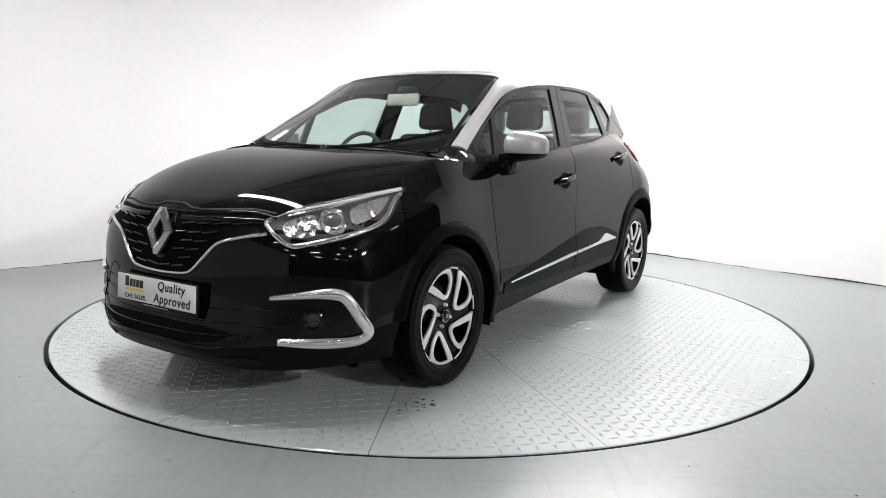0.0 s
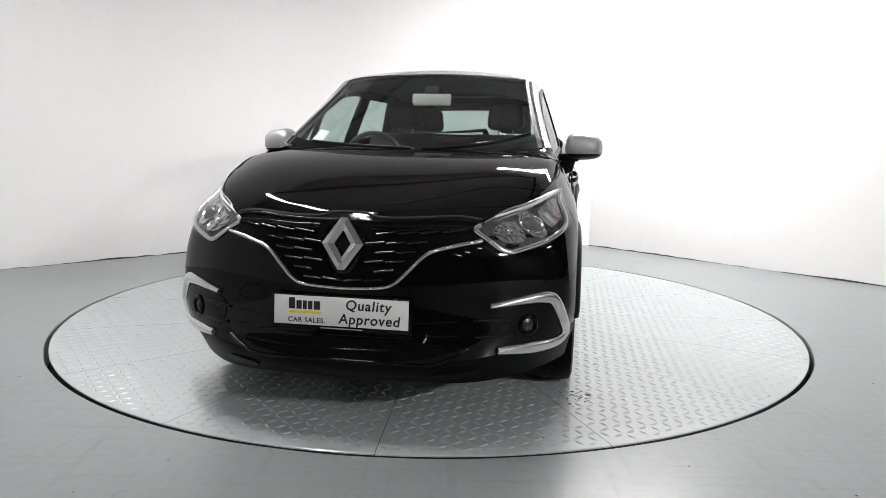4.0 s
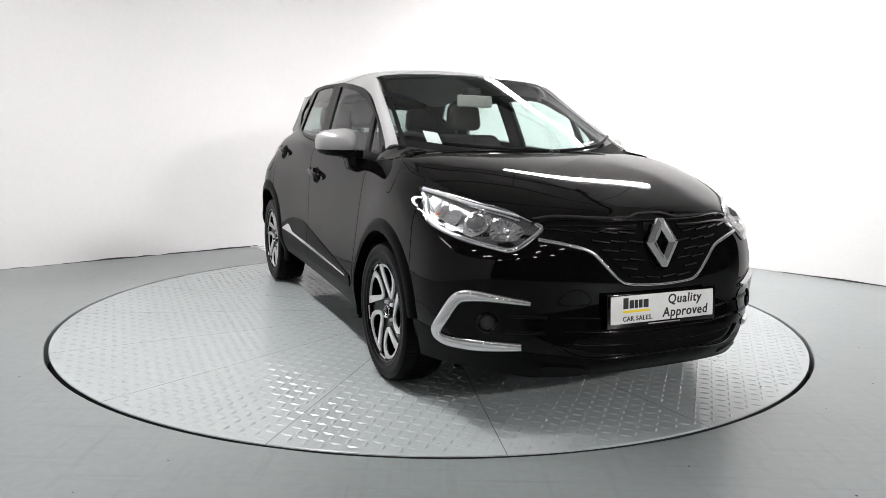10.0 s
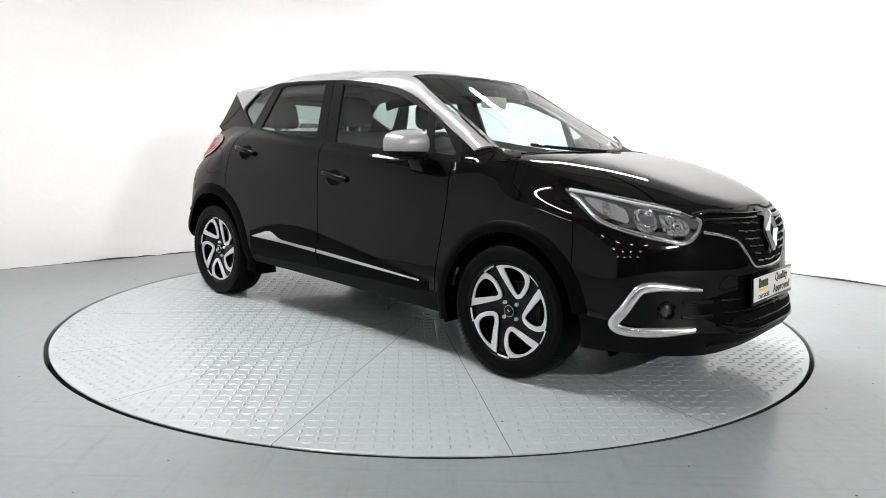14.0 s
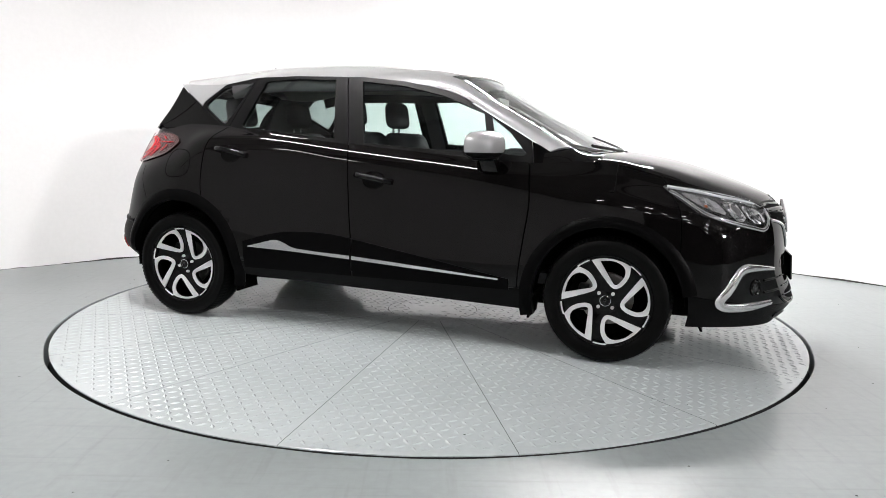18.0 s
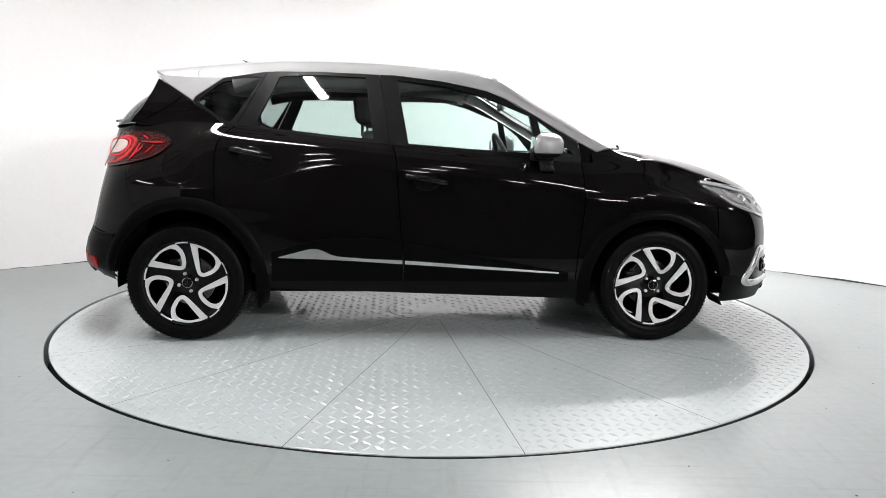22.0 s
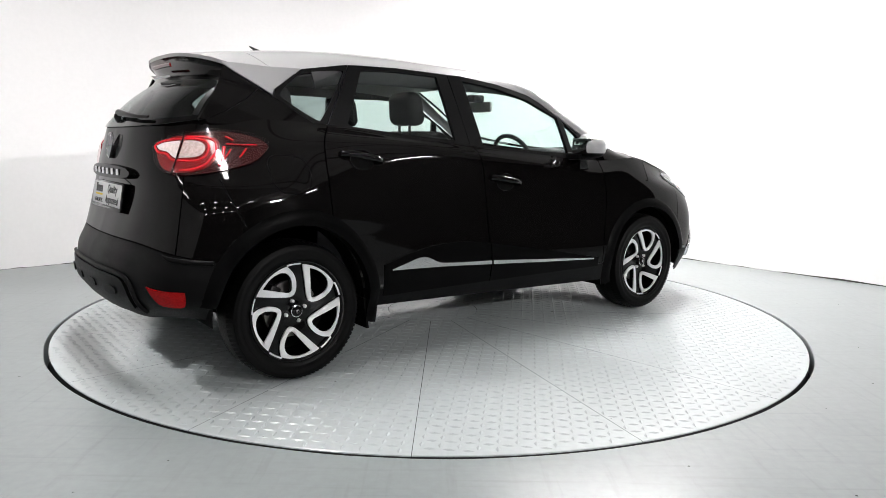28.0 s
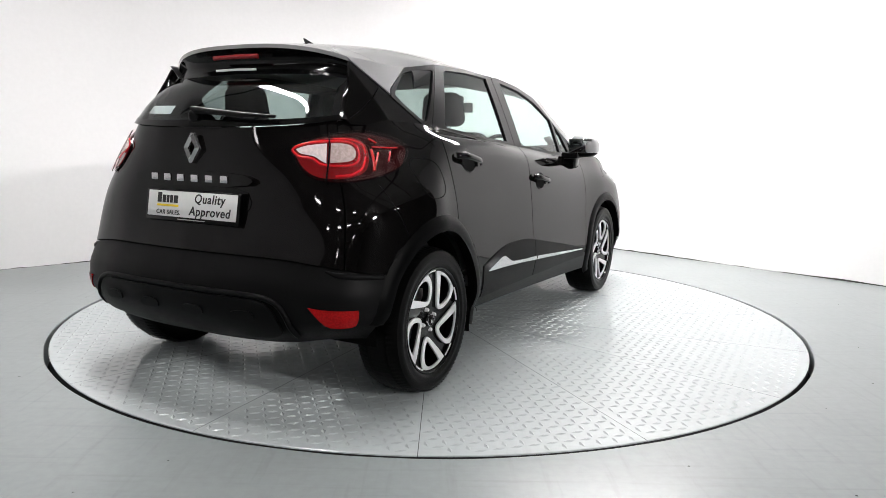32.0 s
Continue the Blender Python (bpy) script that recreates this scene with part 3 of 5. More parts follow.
# roof, spoiler, pillars ------------------------------------------------------
for nm, a, b, lab in (("roof", roof_front, lambda k: spoiler_seam(k) + 0.002, "silver painted roof"),
                      ("spoiler", lambda k: spoiler_seam(k) - 0.002, spoiler_end, "silver painted roof spoiler")):
    d = roof_sheet(a, b)
    part(nm, rim_fold(*d, 0.016), M_SILVER, car, lab)
d = roof_sheet(lambda k: roof_front(k) - 0.03, lambda k: -1.35)
part("headlining", ([p * 1.0 - Vector((0, math.copysign(0.02, p.y), 0.03)) for p in d[0]], [q[::-1] for q in d[1]]), M_LIGHT_CABIN, car)


PILLAR_LOW = [(.97, .722, 1.072), (.90, .702, 1.112), (.75, .670, 1.197), (.60, .644, 1.283), (.45, .621, 1.365), (.30, .612, 1.413), (.16, .608, 1.440)]
PILLAR_HIGH = [(1.065, .690, 1.096), (.95, .664, 1.155), (.83, .642, 1.226), (.66, .612, 1.319), (.52, .590, 1.402), (.40, .572, 1.468), (.20, .560, 1.505)]


def a_pillar():
    n, m = 25, 6
    v = []
    for i in range(n):
        t = i / (n - 1)
        lo, hi = (Vector(catmull(np.array(q), t * 6)) for q in (PILLAR_LOW, PILLAR_HIGH))
        for j in range(m):
            s = j / (m - 1)
            v.append(lo.lerp(hi, s) + Vector((0.2, 0.8, 0.6)).normalized() * (0.013 - 0.006 * t) * math.sin(math.pi * s))
    f = grid_faces(n, m)
    if normals(v, f)[len(v) // 2].y < 0:
        f = [q[::-1] for q in f]
    return rim_fold(v, f, 0.02)


both("rear_pillar_trim", side_sheet([(-1.07, 1.17), (-1.285, 1.305), (-1.275, 1.338), (-1.14, 1.432), (-1.3, 1.43), (-1.46, 1.43), (-1.54, 1.30), (-1.60, 1.19), (-1.3, 1.165)], 0.05, -0.022, 0.006), M_CABIN)
def wing_corner():
    """The rear corner of the wing that rises to the foot of the windscreen pillar."""
    top = np.array([(.94, .724, 1.062), (1.0, .712, 1.078), (1.065, .688, 1.090), (1.12, .655, 1.078), (1.17, .60, 1.076)])
    low = np.array([(.94, .762, 1.010), (1.02, .766, 1.016), (1.10, .766, 1.022), (1.18, .757, 1.032), (1.25, .70, 1.052)])
    v = []
    for i in range(17):
        a, b = Vector(catmull(top, i / 4)), Vector(catmull(low, i / 4))
        v += [a.lerp(b, j / 5) + Vector((0, .5, .8)) * 0.005 * math.sin(math.pi * j / 5) for j in range(6)]
    f = grid_faces(17, 6)
    if normals(v, f)[50].z < 0:
        f = [q[::-1] for q in f]
    return v, f


both("wing_corner", wing_corner(), M_BLACK)
both("windscreen_pillar", a_pillar(), M_SILVER, label="silver windscreen pillar")
both("rear_pillar", side_sheet([(-1.135, 1.448), (-1.3, 1.446), (-1.45, 1.454), (-1.515, 1.454), (-1.455, 1.412), (-1.303, 1.318), (-1.100, 1.183),
                                (-1.112, 1.180), (-1.306, 1.306), (-1.292, 1.340)][0:6] + [(-1.302, 1.312), (-1.290, 1.340)], 0.03, 0.004, 0.006), M_SILVER, label="silver rear pillar")
both("rear_wing_top", side_sheet([(-1.065, 1.16), (-1.085, 1.168), (-1.303, 1.304), (-1.36, 1.341), (-1.43, 1.285), (-1.52, 1.232), (-1.62, 1.190), (-1.60, 1.175), (-1.3, 1.175)], 0.04, 0.0, 0.012), M_BLACK)
both("side_fin", side_sheet([(-1.364, 1.344), (-1.445, 1.396), (-1.505, 1.440), (-1.530, 1.38), (-1.578, 1.29), (-1.648, 1.195), (-1.615, 1.193), (-1.523, 1.236), (-1.433, 1.289)], 0.04, 0.001, 0.012), M_BLACK)

def side_pane(poly):
    v2, tris = fill_2d(poly, 0.08)
    return [side_surf(q.x, q.y, -0.004)[0] for q in v2], [t[::-1] for t in tris]


# side windows -----------------------------------------------------------------
FRONT_GLASS = [(-.099, 1.098), (-.165, 1.452), (.1, 1.423), (.34, 1.368), (.585, 1.272), (.632, 1.056), (.4, 1.064), (.1, 1.084)]
QUARTER_LIGHT = [(.632, 1.250), (.68, 1.056), (.822, 1.044), (.84, 1.056), (.74, 1.17)]
REAR_GLASS = [(-.293, 1.120), (-.342, 1.463), (-.6, 1.470), (-.79, 1.462), (-.823, 1.452), (-.945, 1.192), (-.93, 1.178), (-.6, 1.143)]
SIDE_REAR_GLASS = smooth_poly([(-.915, 1.458), (-.925, 1.43), (-1.075, 1.205), (-1.10, 1.198), (-1.262, 1.302), (-1.268, 1.325), (-1.16, 1.415), (-1.12, 1.430)], 3)
FRONT_FRAME = [(-.193, 1.086), (-.262, 1.478), (-.177, 1.478), (.1, 1.449), (.35, 1.400), (.45, 1.358), (.6, 1.274), (.75, 1.190), (.862, 1.126), (.885, 1.0), (.4, 1.038)]
REAR_FRAME = [(-.197, 1.090), (-.268, 1.478), (-.6, 1.489), (-.885, 1.483), (-1.045, 1.188), (-1.04, 1.176), (-.6, 1.125)]
for nm, outline, panes in (("front_window_frame", FRONT_FRAME, (FRONT_GLASS, QUARTER_LIGHT)), ("rear_window_frame", REAR_FRAME, (REAR_GLASS,))):
    both(nm, side_sheet(outline, 0.04, 0.004, 0.02, panes), M_SATIN)
both("quarter_window_frame", side_sheet([(-.888, 1.484), (-1.05, 1.186), (-1.1, 1.178), (-1.298, 1.305), (-1.285, 1.338), (-1.135, 1.446)], 0.03, 0.004, 0.02, (SIDE_REAR_GLASS,)), M_SATIN)
both("mirror_sail", side_sheet([(.89, .985), (.868, 1.122), (.955, 1.074), (1.035, 1.078), (1.06, 1.03), (1.05, .985)], 0.03, 0.008, 0.012), M_GLOSS)
for nm, g in (("front_side_window", FRONT_GLASS), ("quarter_light", QUARTER_LIGHT), ("rear_side_window", REAR_GLASS), ("rear_quarter_window", SIDE_REAR_GLASS)):
    for ob in both(nm, side_pane(g), M_GLASS if "quarter_window" not in nm else M_GLASS_DARK):
        ob.visible_shadow = False
d = screen()
part("windscreen", d, M_GLASS, car, "faintly green windscreen").visible_shadow = False
band = [screen_point(0.984 + 0.016 * i / 3, 2 * j / 28 - 1) + Vector((0.003, 0, 0.003)) for i in range(4) for j in range(29)]
part("screen_band", (band, grid_faces(4, 29, True)), M_SATIN, car)
for side in (-1, 1):
    v = [screen_point(i / 16, side * (0.945 + 0.030 * j / 2)) + Vector((0.003, 0, 0.003)) for i in range(17) for j in range(3)]
    part("screen_band", (v, grid_faces(17, 3, side > 0)), M_SATIN, car)
v = [screen_point(0.075 * i / 2, 2 * j / 28 - 1) + Vector((0.003, 0, 0.003)) for i in range(3) for j in range(29)]
part("screen_band", (v, grid_faces(3, 29, True)), M_LINER, car)

# tail window -------------------------------------------------------------------
TAIL_TOP = [(-1.595, 0, 1.392), (-1.585, .25, 1.388), (-1.545, .45, 1.378), (-1.485, .535, 1.366)]
TAIL_LOW = [(-1.840, 0, 1.156), (-1.828, .25, 1.158), (-1.765, .48, 1.170), (-1.650, .592, 1.190)]


def tail_window(u, k):
    a = Vector(catmull(np.array(TAIL_TOP), abs(k) * 3))
    b = Vector(catmull(np.array(TAIL_LOW), abs(k) * 3))
    p = a.lerp(b, u) + Vector((-0.018, 0, 0.010)) * math.sin(math.pi * u)
    p.y = math.copysign(p.y, k)
    return p


v = [tail_window(i / 12, 2 * j / 24 - 1) for i in range(13) for j in range(25)]
part("rear_window", (v, grid_faces(13, 25)), M_GLASS_DARK, car, "dark tinted rear window").visible_shadow = False
for side in (-1, 1):
    v = [tail_window(i / 12, side * (0.93 + 0.07 * j / 2)) + Vector((-0.003, 0, 0.001)) for i in range(13) for j in range(3)]
    part("window_border", (v, grid_faces(13, 3)), M_SATIN, car)
v = [tail_window(0.9 + 0.1 * i / 2, 2 * j / 24 - 1) + Vector((-0.003, 0, 0.001)) for i in range(3) for j in range(25)]
part("window_border", (v, grid_faces(3, 25)), M_GLOSS, car)
v = []
for i in range(7):
    for j in range(33):
        k = 2 * j / 32 - 1
        kk = math.sin(abs(k) * math.pi / 2) ** 0.72
        hi = roof_point(spoiler_end(abs(k)) + 0.006, k) + Vector((0, 0, -0.012))
        lo = tail_window(0.0, math.copysign(min(1.0, kk), k))
        p = hi.lerp(lo, i / 6) + Vector((0.035, 0, 0.0)) * math.sin(math.pi * i / 6)
        v.append(p)
fin_edge = [side_surf(x, z, 0.0)[0] for x, z in ((-1.505, 1.440), (-1.530, 1.38), (-1.578, 1.29), (-1.648, 1.195))]
fin_inner = []
for i in range(10):
    a, b = Vector(catmull(np.array([tuple(q) for q in fin_edge]), i / 3)), tail_window(i / 9, 0.985)
    fin_inner += [a, a.lerp(b, 0.5), b]
both("fin_inner", (fin_inner, grid_faces(10, 3)), M_GLOSS)
part("spoiler_underside", (v, grid_faces(7, 33)), M_GLOSS, car)

# ---------------------------------------------------------------- cladding, arches, trims
def arch_flare(key):
    ax = AXLE[key]
    (ai, bi), (ao, bo) = ARCH_IN[key], ARCH_OUT[key]
    n, m = 49, 6
    lo, hi = (10, 194) if key == "front" else (-13, 171)
    verts, faces = [], []
    for i in range(n):
        a = radians(lo + (hi - lo) * i / (n - 1))
        for j in range(m):
            t = j / (m - 1)
            x, z = ax + math.cos(a) * (ai + (ao - ai) * t), HUB_Z + math.sin(a) * (bi + (bo - bi) * t)
            xs, zs = ax + math.cos(a) * max(ai + (ao - ai) * t, ai + 0.035), HUB_Z + math.sin(a) * max(bi + (bo - bi) * t, bi + 0.035)
            p, nn = on_skin("side", xs, max(zs, 0.26))
            y = p.y + 0.016 * (1 - t ** 3) - 0.002
            verts.append(Vector((x, y, z)))
        verts.append(Vector((ax + math.cos(a) * ai, verts[i * (m + 1)].y - 0.05, HUB_Z + math.sin(a) * bi)))
        verts[-(m + 1):] = [verts[-1]] + verts[-(m + 1):-1]
    faces = grid_faces(n, m + 1)
    if normals(verts, faces)[(n // 2) * (m + 1) + 3].y < 0:
        faces = [q[::-1] for q in faces]
    return rim_fold(verts, faces, 0.01)


def arch_liner(key):
    ax = AXLE[key]
    a0, b0 = ARCH_IN[key]
    n = 33
    v = []
    for i in range(n):
        a = radians(-4 + 188 * i / (n - 1))
        for y in (0.80, 0.5):
            v.append(Vector((ax + math.cos(a) * (a0 + 0.004), y, HUB_Z + math.sin(a) * (b0 + 0.004))))
    o = len(v)
    v += [Vector((ax + math.cos(radians(-4 + 188 * i / (n - 1))) * (a0 + 0.004), 0.5, HUB_Z + math.sin(radians(-4 + 188 * i / (n - 1))) * (b0 + 0.004))) for i in range(n)]
    return v, grid_faces(n, 2) + [tuple(range(o, o + n))]


for key in ("front", "rear"):
    both("wheel_arch_trim", arch_flare(key), M_CLAD, label="matt black wheel arch cladding")
    both("wheel_arch_liner", arch_liner(key), M_LINER)

CLAD_TOP = [(-.83, .505), (-.7, .545), (-.55, .575), (-.40, .583), (-.24, .577), (-.127, .560), (.1, .522), (.4, .472), (.72, .416), (.82, .400)]


def cladding(x0, x1):
    keys = [(x, spline(CLAD_TOP, x)) for x in [x0 + (x1 - x0) * i / 12 for i in range(13)]]
    low = [(x1 - (x1 - x0) * i / 6, 0.345) for i in range(7)]
    return skin_sheet("side", keys + low, 0.035, 0.005, 0.008)


both("front_door_cladding", cladding(-.118, .80), M_CLAD, label="matt black door cladding")
both("rear_door_cladding", cladding(-.84, -.126), M_CLAD, label="matt black door cladding")


def trim(x0, x1):
    pts_top = [(-.80, .479), (-.70, .505), (-.62, .524), (-.58, .520), (-.50, .487), (-.42, .478), (-.127, .464), (.3, .435), (.745, .404)]
    pts_low = [(-.80, .474), (-.5, .464), (-.127, .444), (.3, .419), (.745, .396)]
    xs = [x0 + (x1 - x0) * i / 24 for i in range(25)]
    up = [(x, spline(pts_top, x)) for x in xs]
    lo = [(x, min(spline(pts_low, x), spline(pts_top, x) - 0.004)) for x in xs[::-1]]
    return skin_sheet("side", up + lo, 0.02, 0.014, 0.012)


both("door_trim", trim(-.115, .745), M_CHROME, label="bright satin chrome door trim")
both("door_trim", trim(-.80, -.128), M_CHROME, label="bright satin chrome door trim")

# door handles ------------------------------------------------------------------
for hx, hz, tilt in ((0.0, .905, -.16), (-.945, 1.030, -.16)):
    cup = smooth_poly([(hx + 0.070 * math.cos(a), hz - 0.010 + 0.050 * math.sin(a)) for a in [i * math.pi / 5 for i in range(10)]], 2)
    both("handle_cup", skin_sheet("side", cup, 0.015, 0.0015, 0.004), M_LINER)
    rim = [on_skin("side", q[0], q[1], 0.001) for q in cup + cup[:1]]
    both("cup_rim", strip([q[0] for q in rim], (0.003, 0.003), [q[1] for q in rim], 2), M_BLACK)
    keys = [(hx - 0.115, hz - 0.115 * tilt), (hx - 0.06, hz - 0.06 * tilt), (hx, hz), (hx + 0.06, hz + 0.06 * tilt), (hx + 0.115, hz + 0.115 * tilt)]
    path, ups = [], []
    for q in dense_path(keys, 21):
        k = (q[0] - hx) / 0.115
        p, nn = on_skin("side", q[0], q[1], 0.006 + 0.028 * (1 - abs(k) ** 4))
        path.append(p)
        ups.append(nn)
    both("door_handle", strip(path, (0.016, 0.012), ups), M_GLOSS)

# fuel flap: a groove round a panel on the right wing
flap = smooth_poly([(-1.425, 1.045), (-1.235, 1.035), (-1.225, .88), (-1.405, .865)], 5)
loop = [on_skin("side", q[0], q[1], 0.0006) for q in flap + flap[:1]]
part("fuel_flap_joint", mirror(strip([q[0] for q in loop], (0.0022, 0.0006), [q[1] for q in loop], 2)), M_LINER, car)

# lamps ---------------------------------------------------------------------------
M_LAMP_BODY = mat("lamp_reflector", (0.74, 0.74, 0.75), 0.12, metal=0.95, grain=0.1, grain_scale=90)
M_LAMP_DARK = mat("lamp_dark_bezel", (0.02, 0.02, 0.021), 0.2, grain=0.2)
M_PROJECTOR = mat("projector_glass", (0.09, 0.09, 0.095), 0.05, grain=0.1, spec=0.8)
M_LED = mat("white_light_guide", (0.60, 0.61, 0.63), 0.2, grain=0.05)
M_AMBER = mat("amber_bulb", (0.30, 0.10, 0.05), 0.2, grain=0.1)
M_RED = mat("red_lamp_lens", (0.42, 0.006, 0.012), 0.10, coat=0.5, grain=0.2, grain_scale=120, bump=0.0006, bump_scale=160)
M_RED_DARK = mat("dark_red_lamp_lens", (0.022, 0.0015, 0.002), 0.08, coat=0.5, grain=0.2, grain_scale=80)
M_CLEAR = mat("clear_white_lamp", (0.72, 0.69, 0.68), 0.12, coat=0.5, grain=0.2, grain_scale=90, bump=0.0006, bump_scale=140)

M_REFLECTOR = mat("red_reflector_plastic", (0.30, 0.003, 0.004), 0.25, grain=0.35, grain_scale=140, spec=0.15)
M_RED_MID = mat("deep_red_lamp_lens", (0.17, 0.006, 0.008), 0.12, coat=0.4, grain=0.2, grain_scale=100)
M_RED_GLOW = mat("bright_red_light_guide", (0.60, 0.012, 0.02), 0.15, grain=0.1, grain_scale=100)
M_RED_GLASS = glass("red_tinted_cover", (1.0, 0.90, 0.90), ior=1.3, graze=0.35)
M_LAMP_GREY = mat("grey_lamp_reflector", (0.46, 0.46, 0.465), 0.2, metal=0.6, grain=0.3, grain_scale=90)
M_LAMP_SMOKE = mat("smoked_lamp_lining", (0.14, 0.14, 0.143), 0.25, metal=0.7, grain=0.2, grain_scale=60)
M_SMOKE = mat("smoky_lamp_lens", (0.50, 0.44, 0.42), 0.12, coat=0.5, grain=0.3, grain_scale=90)

HEAD = smooth_poly([(.775, .913), (.800, .922), (.93, .903), (1.06, .882), (1.22, .846), (1.325, .808), (1.370, .786), (1.315, .715), (1.265, .697), (1.207, .705), (1.068, .731), (.951, .766), (.891, .787), (.835, .842)], 3, (0, 6))


def facets(view, poly, step, off, seed, deep=0.006):
    """Flat tilted facets over an outline on the skin."""
    rng = random.Random(seed)
    v2, tris = fill_2d(poly, step)
    at = [on_skin(view, q.x, q.y, off) for q in v2]
    v, f = [], []
    for t in tris:
        p = [at[i][0] + at[i][1] * rng.uniform(-deep, deep) for i in t]
        if (p[1] - p[0]).cross(p[2] - p[0]).dot(at[t[0]][1]) < 0:
            p.reverse()
        f.append((len(v), len(v) + 1, len(v) + 2))
        v += p
    return v, f


def shrink(poly, k, dx=0.0, dy=0.0):
    cx, cy = sum(p[0] for p in poly) / len(poly), sum(p[1] for p in poly) / len(poly)
    return [(cx + (p[0] - cx) * k + dx, cy + (p[1] - cy) * k + dy) for p in poly]


def disc_at(p, n, r0, r1, depth, seg=28):
    """Ring or dish facing n at p: verts and faces."""
    z = n.normalized()
    x = z.cross(UP).normalized()
    y = z.cross(x)
    v = []
    prof = [(r1, -depth), (r1, 0.0), ((r0 + r1) / 2, 0.004), (r0, 0.0), (r0, -depth)]
    for i in range(seg):
        a = 2 * math.pi * i / seg
        for r, h in prof:
            v.append(p + x * (r * math.cos(a)) + y * (r * math.sin(a)) + z * h)
    f = []
    k = len(prof)
    for i in range(seg):
        j = (i + 1) % seg
        for q in range(k - 1):
            f.append((i * k + q, j * k + q, j * k + q + 1, i * k + q + 1))
    return v, f


def dome_at(p, n, r, bulge, seg=24, rings=5):
    z = n.normalized()
    x = z.cross(UP).normalized()
    y = z.cross(x)
    v = [p + z * bulge]
    for q in range(1, rings + 1):
        t = q / rings
        for i in range(seg):
            a = 2 * math.pi * i / seg
            v.append(p + x * (r * t * math.cos(a)) + y * (r * t * math.sin(a)) + z * bulge * (1 - t * t))
    f = [(0, 1 + (i + 1) % seg, 1 + i) for i in range(seg)]
    for q in range(rings - 1):
        for i in range(seg):
            j = (i + 1) % seg
            f.append((1 + q * seg + i, 1 + q * seg + j, 1 + (q + 1) * seg + j, 1 + (q + 1) * seg + i))
    return v, f


def flatten(ob):
    ob.data.shade_flat()


def head_lamps():
    front = Vector((0.72, 0.62, 0.12)).normalized()
    for side in (0, 1):
        lamp = empty("headlamp", car)
        put = (lambda d: d) if side == 0 else mirror

        def add(name, data, material, label=""):
            return part(name, put(data), material, lamp, label)

        add("lamp_housing", skin_sheet("nose", HEAD, 0.03, 0.0015, 0.004), M_LAMP_SMOKE)
        top = [(.795, .912), (.92, .893), (1.04, .870), (1.157, .850), (1.262, .828)]
        add("light_guide", skin_bead("nose", top, [(0.0085 - 0.004 * i / 29, 0.007) for i in range(30)], 30, 0.004), M_LED, "white light guide strip")
        add("upper_trim", skin_bead("nose", [(1.05, .858), (1.20, .829), (1.27, .812)], (0.0045, 0.004), 16, 0.005), M_LAMP_BODY, "thin chrome trim")
        add("outer_trim", skin_bead("nose", [(.80, .917), (.93, .901), (1.06, .879), (1.22, .843), (1.325, .804)], (0.003, 0.004), 36, 0.004), M_LAMP_BODY, "thin chrome trim")
        low = [(.800, .892), (.836, .868), (.889, .812), (.95, .777), (1.068, .744), (1.207, .714), (1.264, .706), (1.309, .728), (1.352, .782), (1.328, .802)]
        add("lower_bezel", skin_bead("nose", low, (0.0095, 0.007), 60, 0.004), M_LAMP_BODY, "chromed lower bezel")
        bowl = smooth_poly([(1.03, .845), (.93, .870), (.84, .890), (.905, .826), (.96, .80), (1.04, .775)], 3)
        flatten(add("reflector", facets("nose", bowl, 0.035, 0.004, 3, 0.0015), M_LAMP_GREY, "faceted grey reflector"))
        flatten(add("reflector", facets("nose", smooth_poly([(.965, .862), (.925, .865), (.935, .808), (.965, .80)], 3), 0.014, 0.010, 8, 0.002), M_LAMP_BODY, "faceted chrome reflector"))
        bowl = smooth_poly([(1.165, .826), (1.26, .800), (1.30, .775), (1.285, .735), (1.19, .735), (1.17, .77)], 3)
        flatten(add("reflector", facets("nose", bowl, 0.016, 0.005, 5, 0.003), M_LAMP_BODY, "faceted chrome reflector"))
        p, n = on_skin("nose", 1.110, .792, 0.010)
        n = (n + Vector((.35, 0, 0))).normalized()
        add("projector_ring", disc_at(p, n, 0.037, 0.048, 0.014), M_CHROME)
        add("projector_lens", dome_at(p - n * 0.004, n, 0.038, 0.022), M_PROJECTOR, "grey glass projector lens")
        flatten(add("projector_shroud", facets("nose", smooth_poly([(1.055, .83), (1.10, .846), (1.15, .83), (1.16, .77), (1.12, .745), (1.065, .757)], 3), 0.018, 0.003, 9, 0.0015), M_LAMP_BODY))
        p, n = on_skin("nose", 1.232, .770, 0.008)
        add("dipped_bulb", dome_at(p, n, 0.016, 0.014, 16, 3), M_LAMP_BODY)
        p, n = on_skin("nose", .936, .816, 0.010)
        add("indicator_bulb", dome_at(p, n, 0.010, 0.008, 16, 3), M_AMBER, "amber indicator bulb")
        v2, f = fill_2d(HEAD, 0.03)
        v = [on_skin("nose", q.x, q.y, 0.016)[0] for q in v2]
        if normals(v, f)[0].dot(front) < 0:
            f = [q[::-1] for q in f]
        ob = add("lamp_lens", (v, f), M_LENS, "clear lamp lens")
        ob.visible_shadow = False


head_lamps()

TAIL = smooth_poly([(-.795, 1.068), (-.759, 1.093), (-.712, 1.115), (-.631, 1.130), (-.545, 1.144), (-.462, 1.139), (-.386, 1.122), (-.332, 1.098), (-.304, 1.073), (-.334, 1.008), (-.383, .984), (-.473, .957), (-.56, .945), (-.654, .943), (-.718, .959), (-.762, 1.0)], 2)


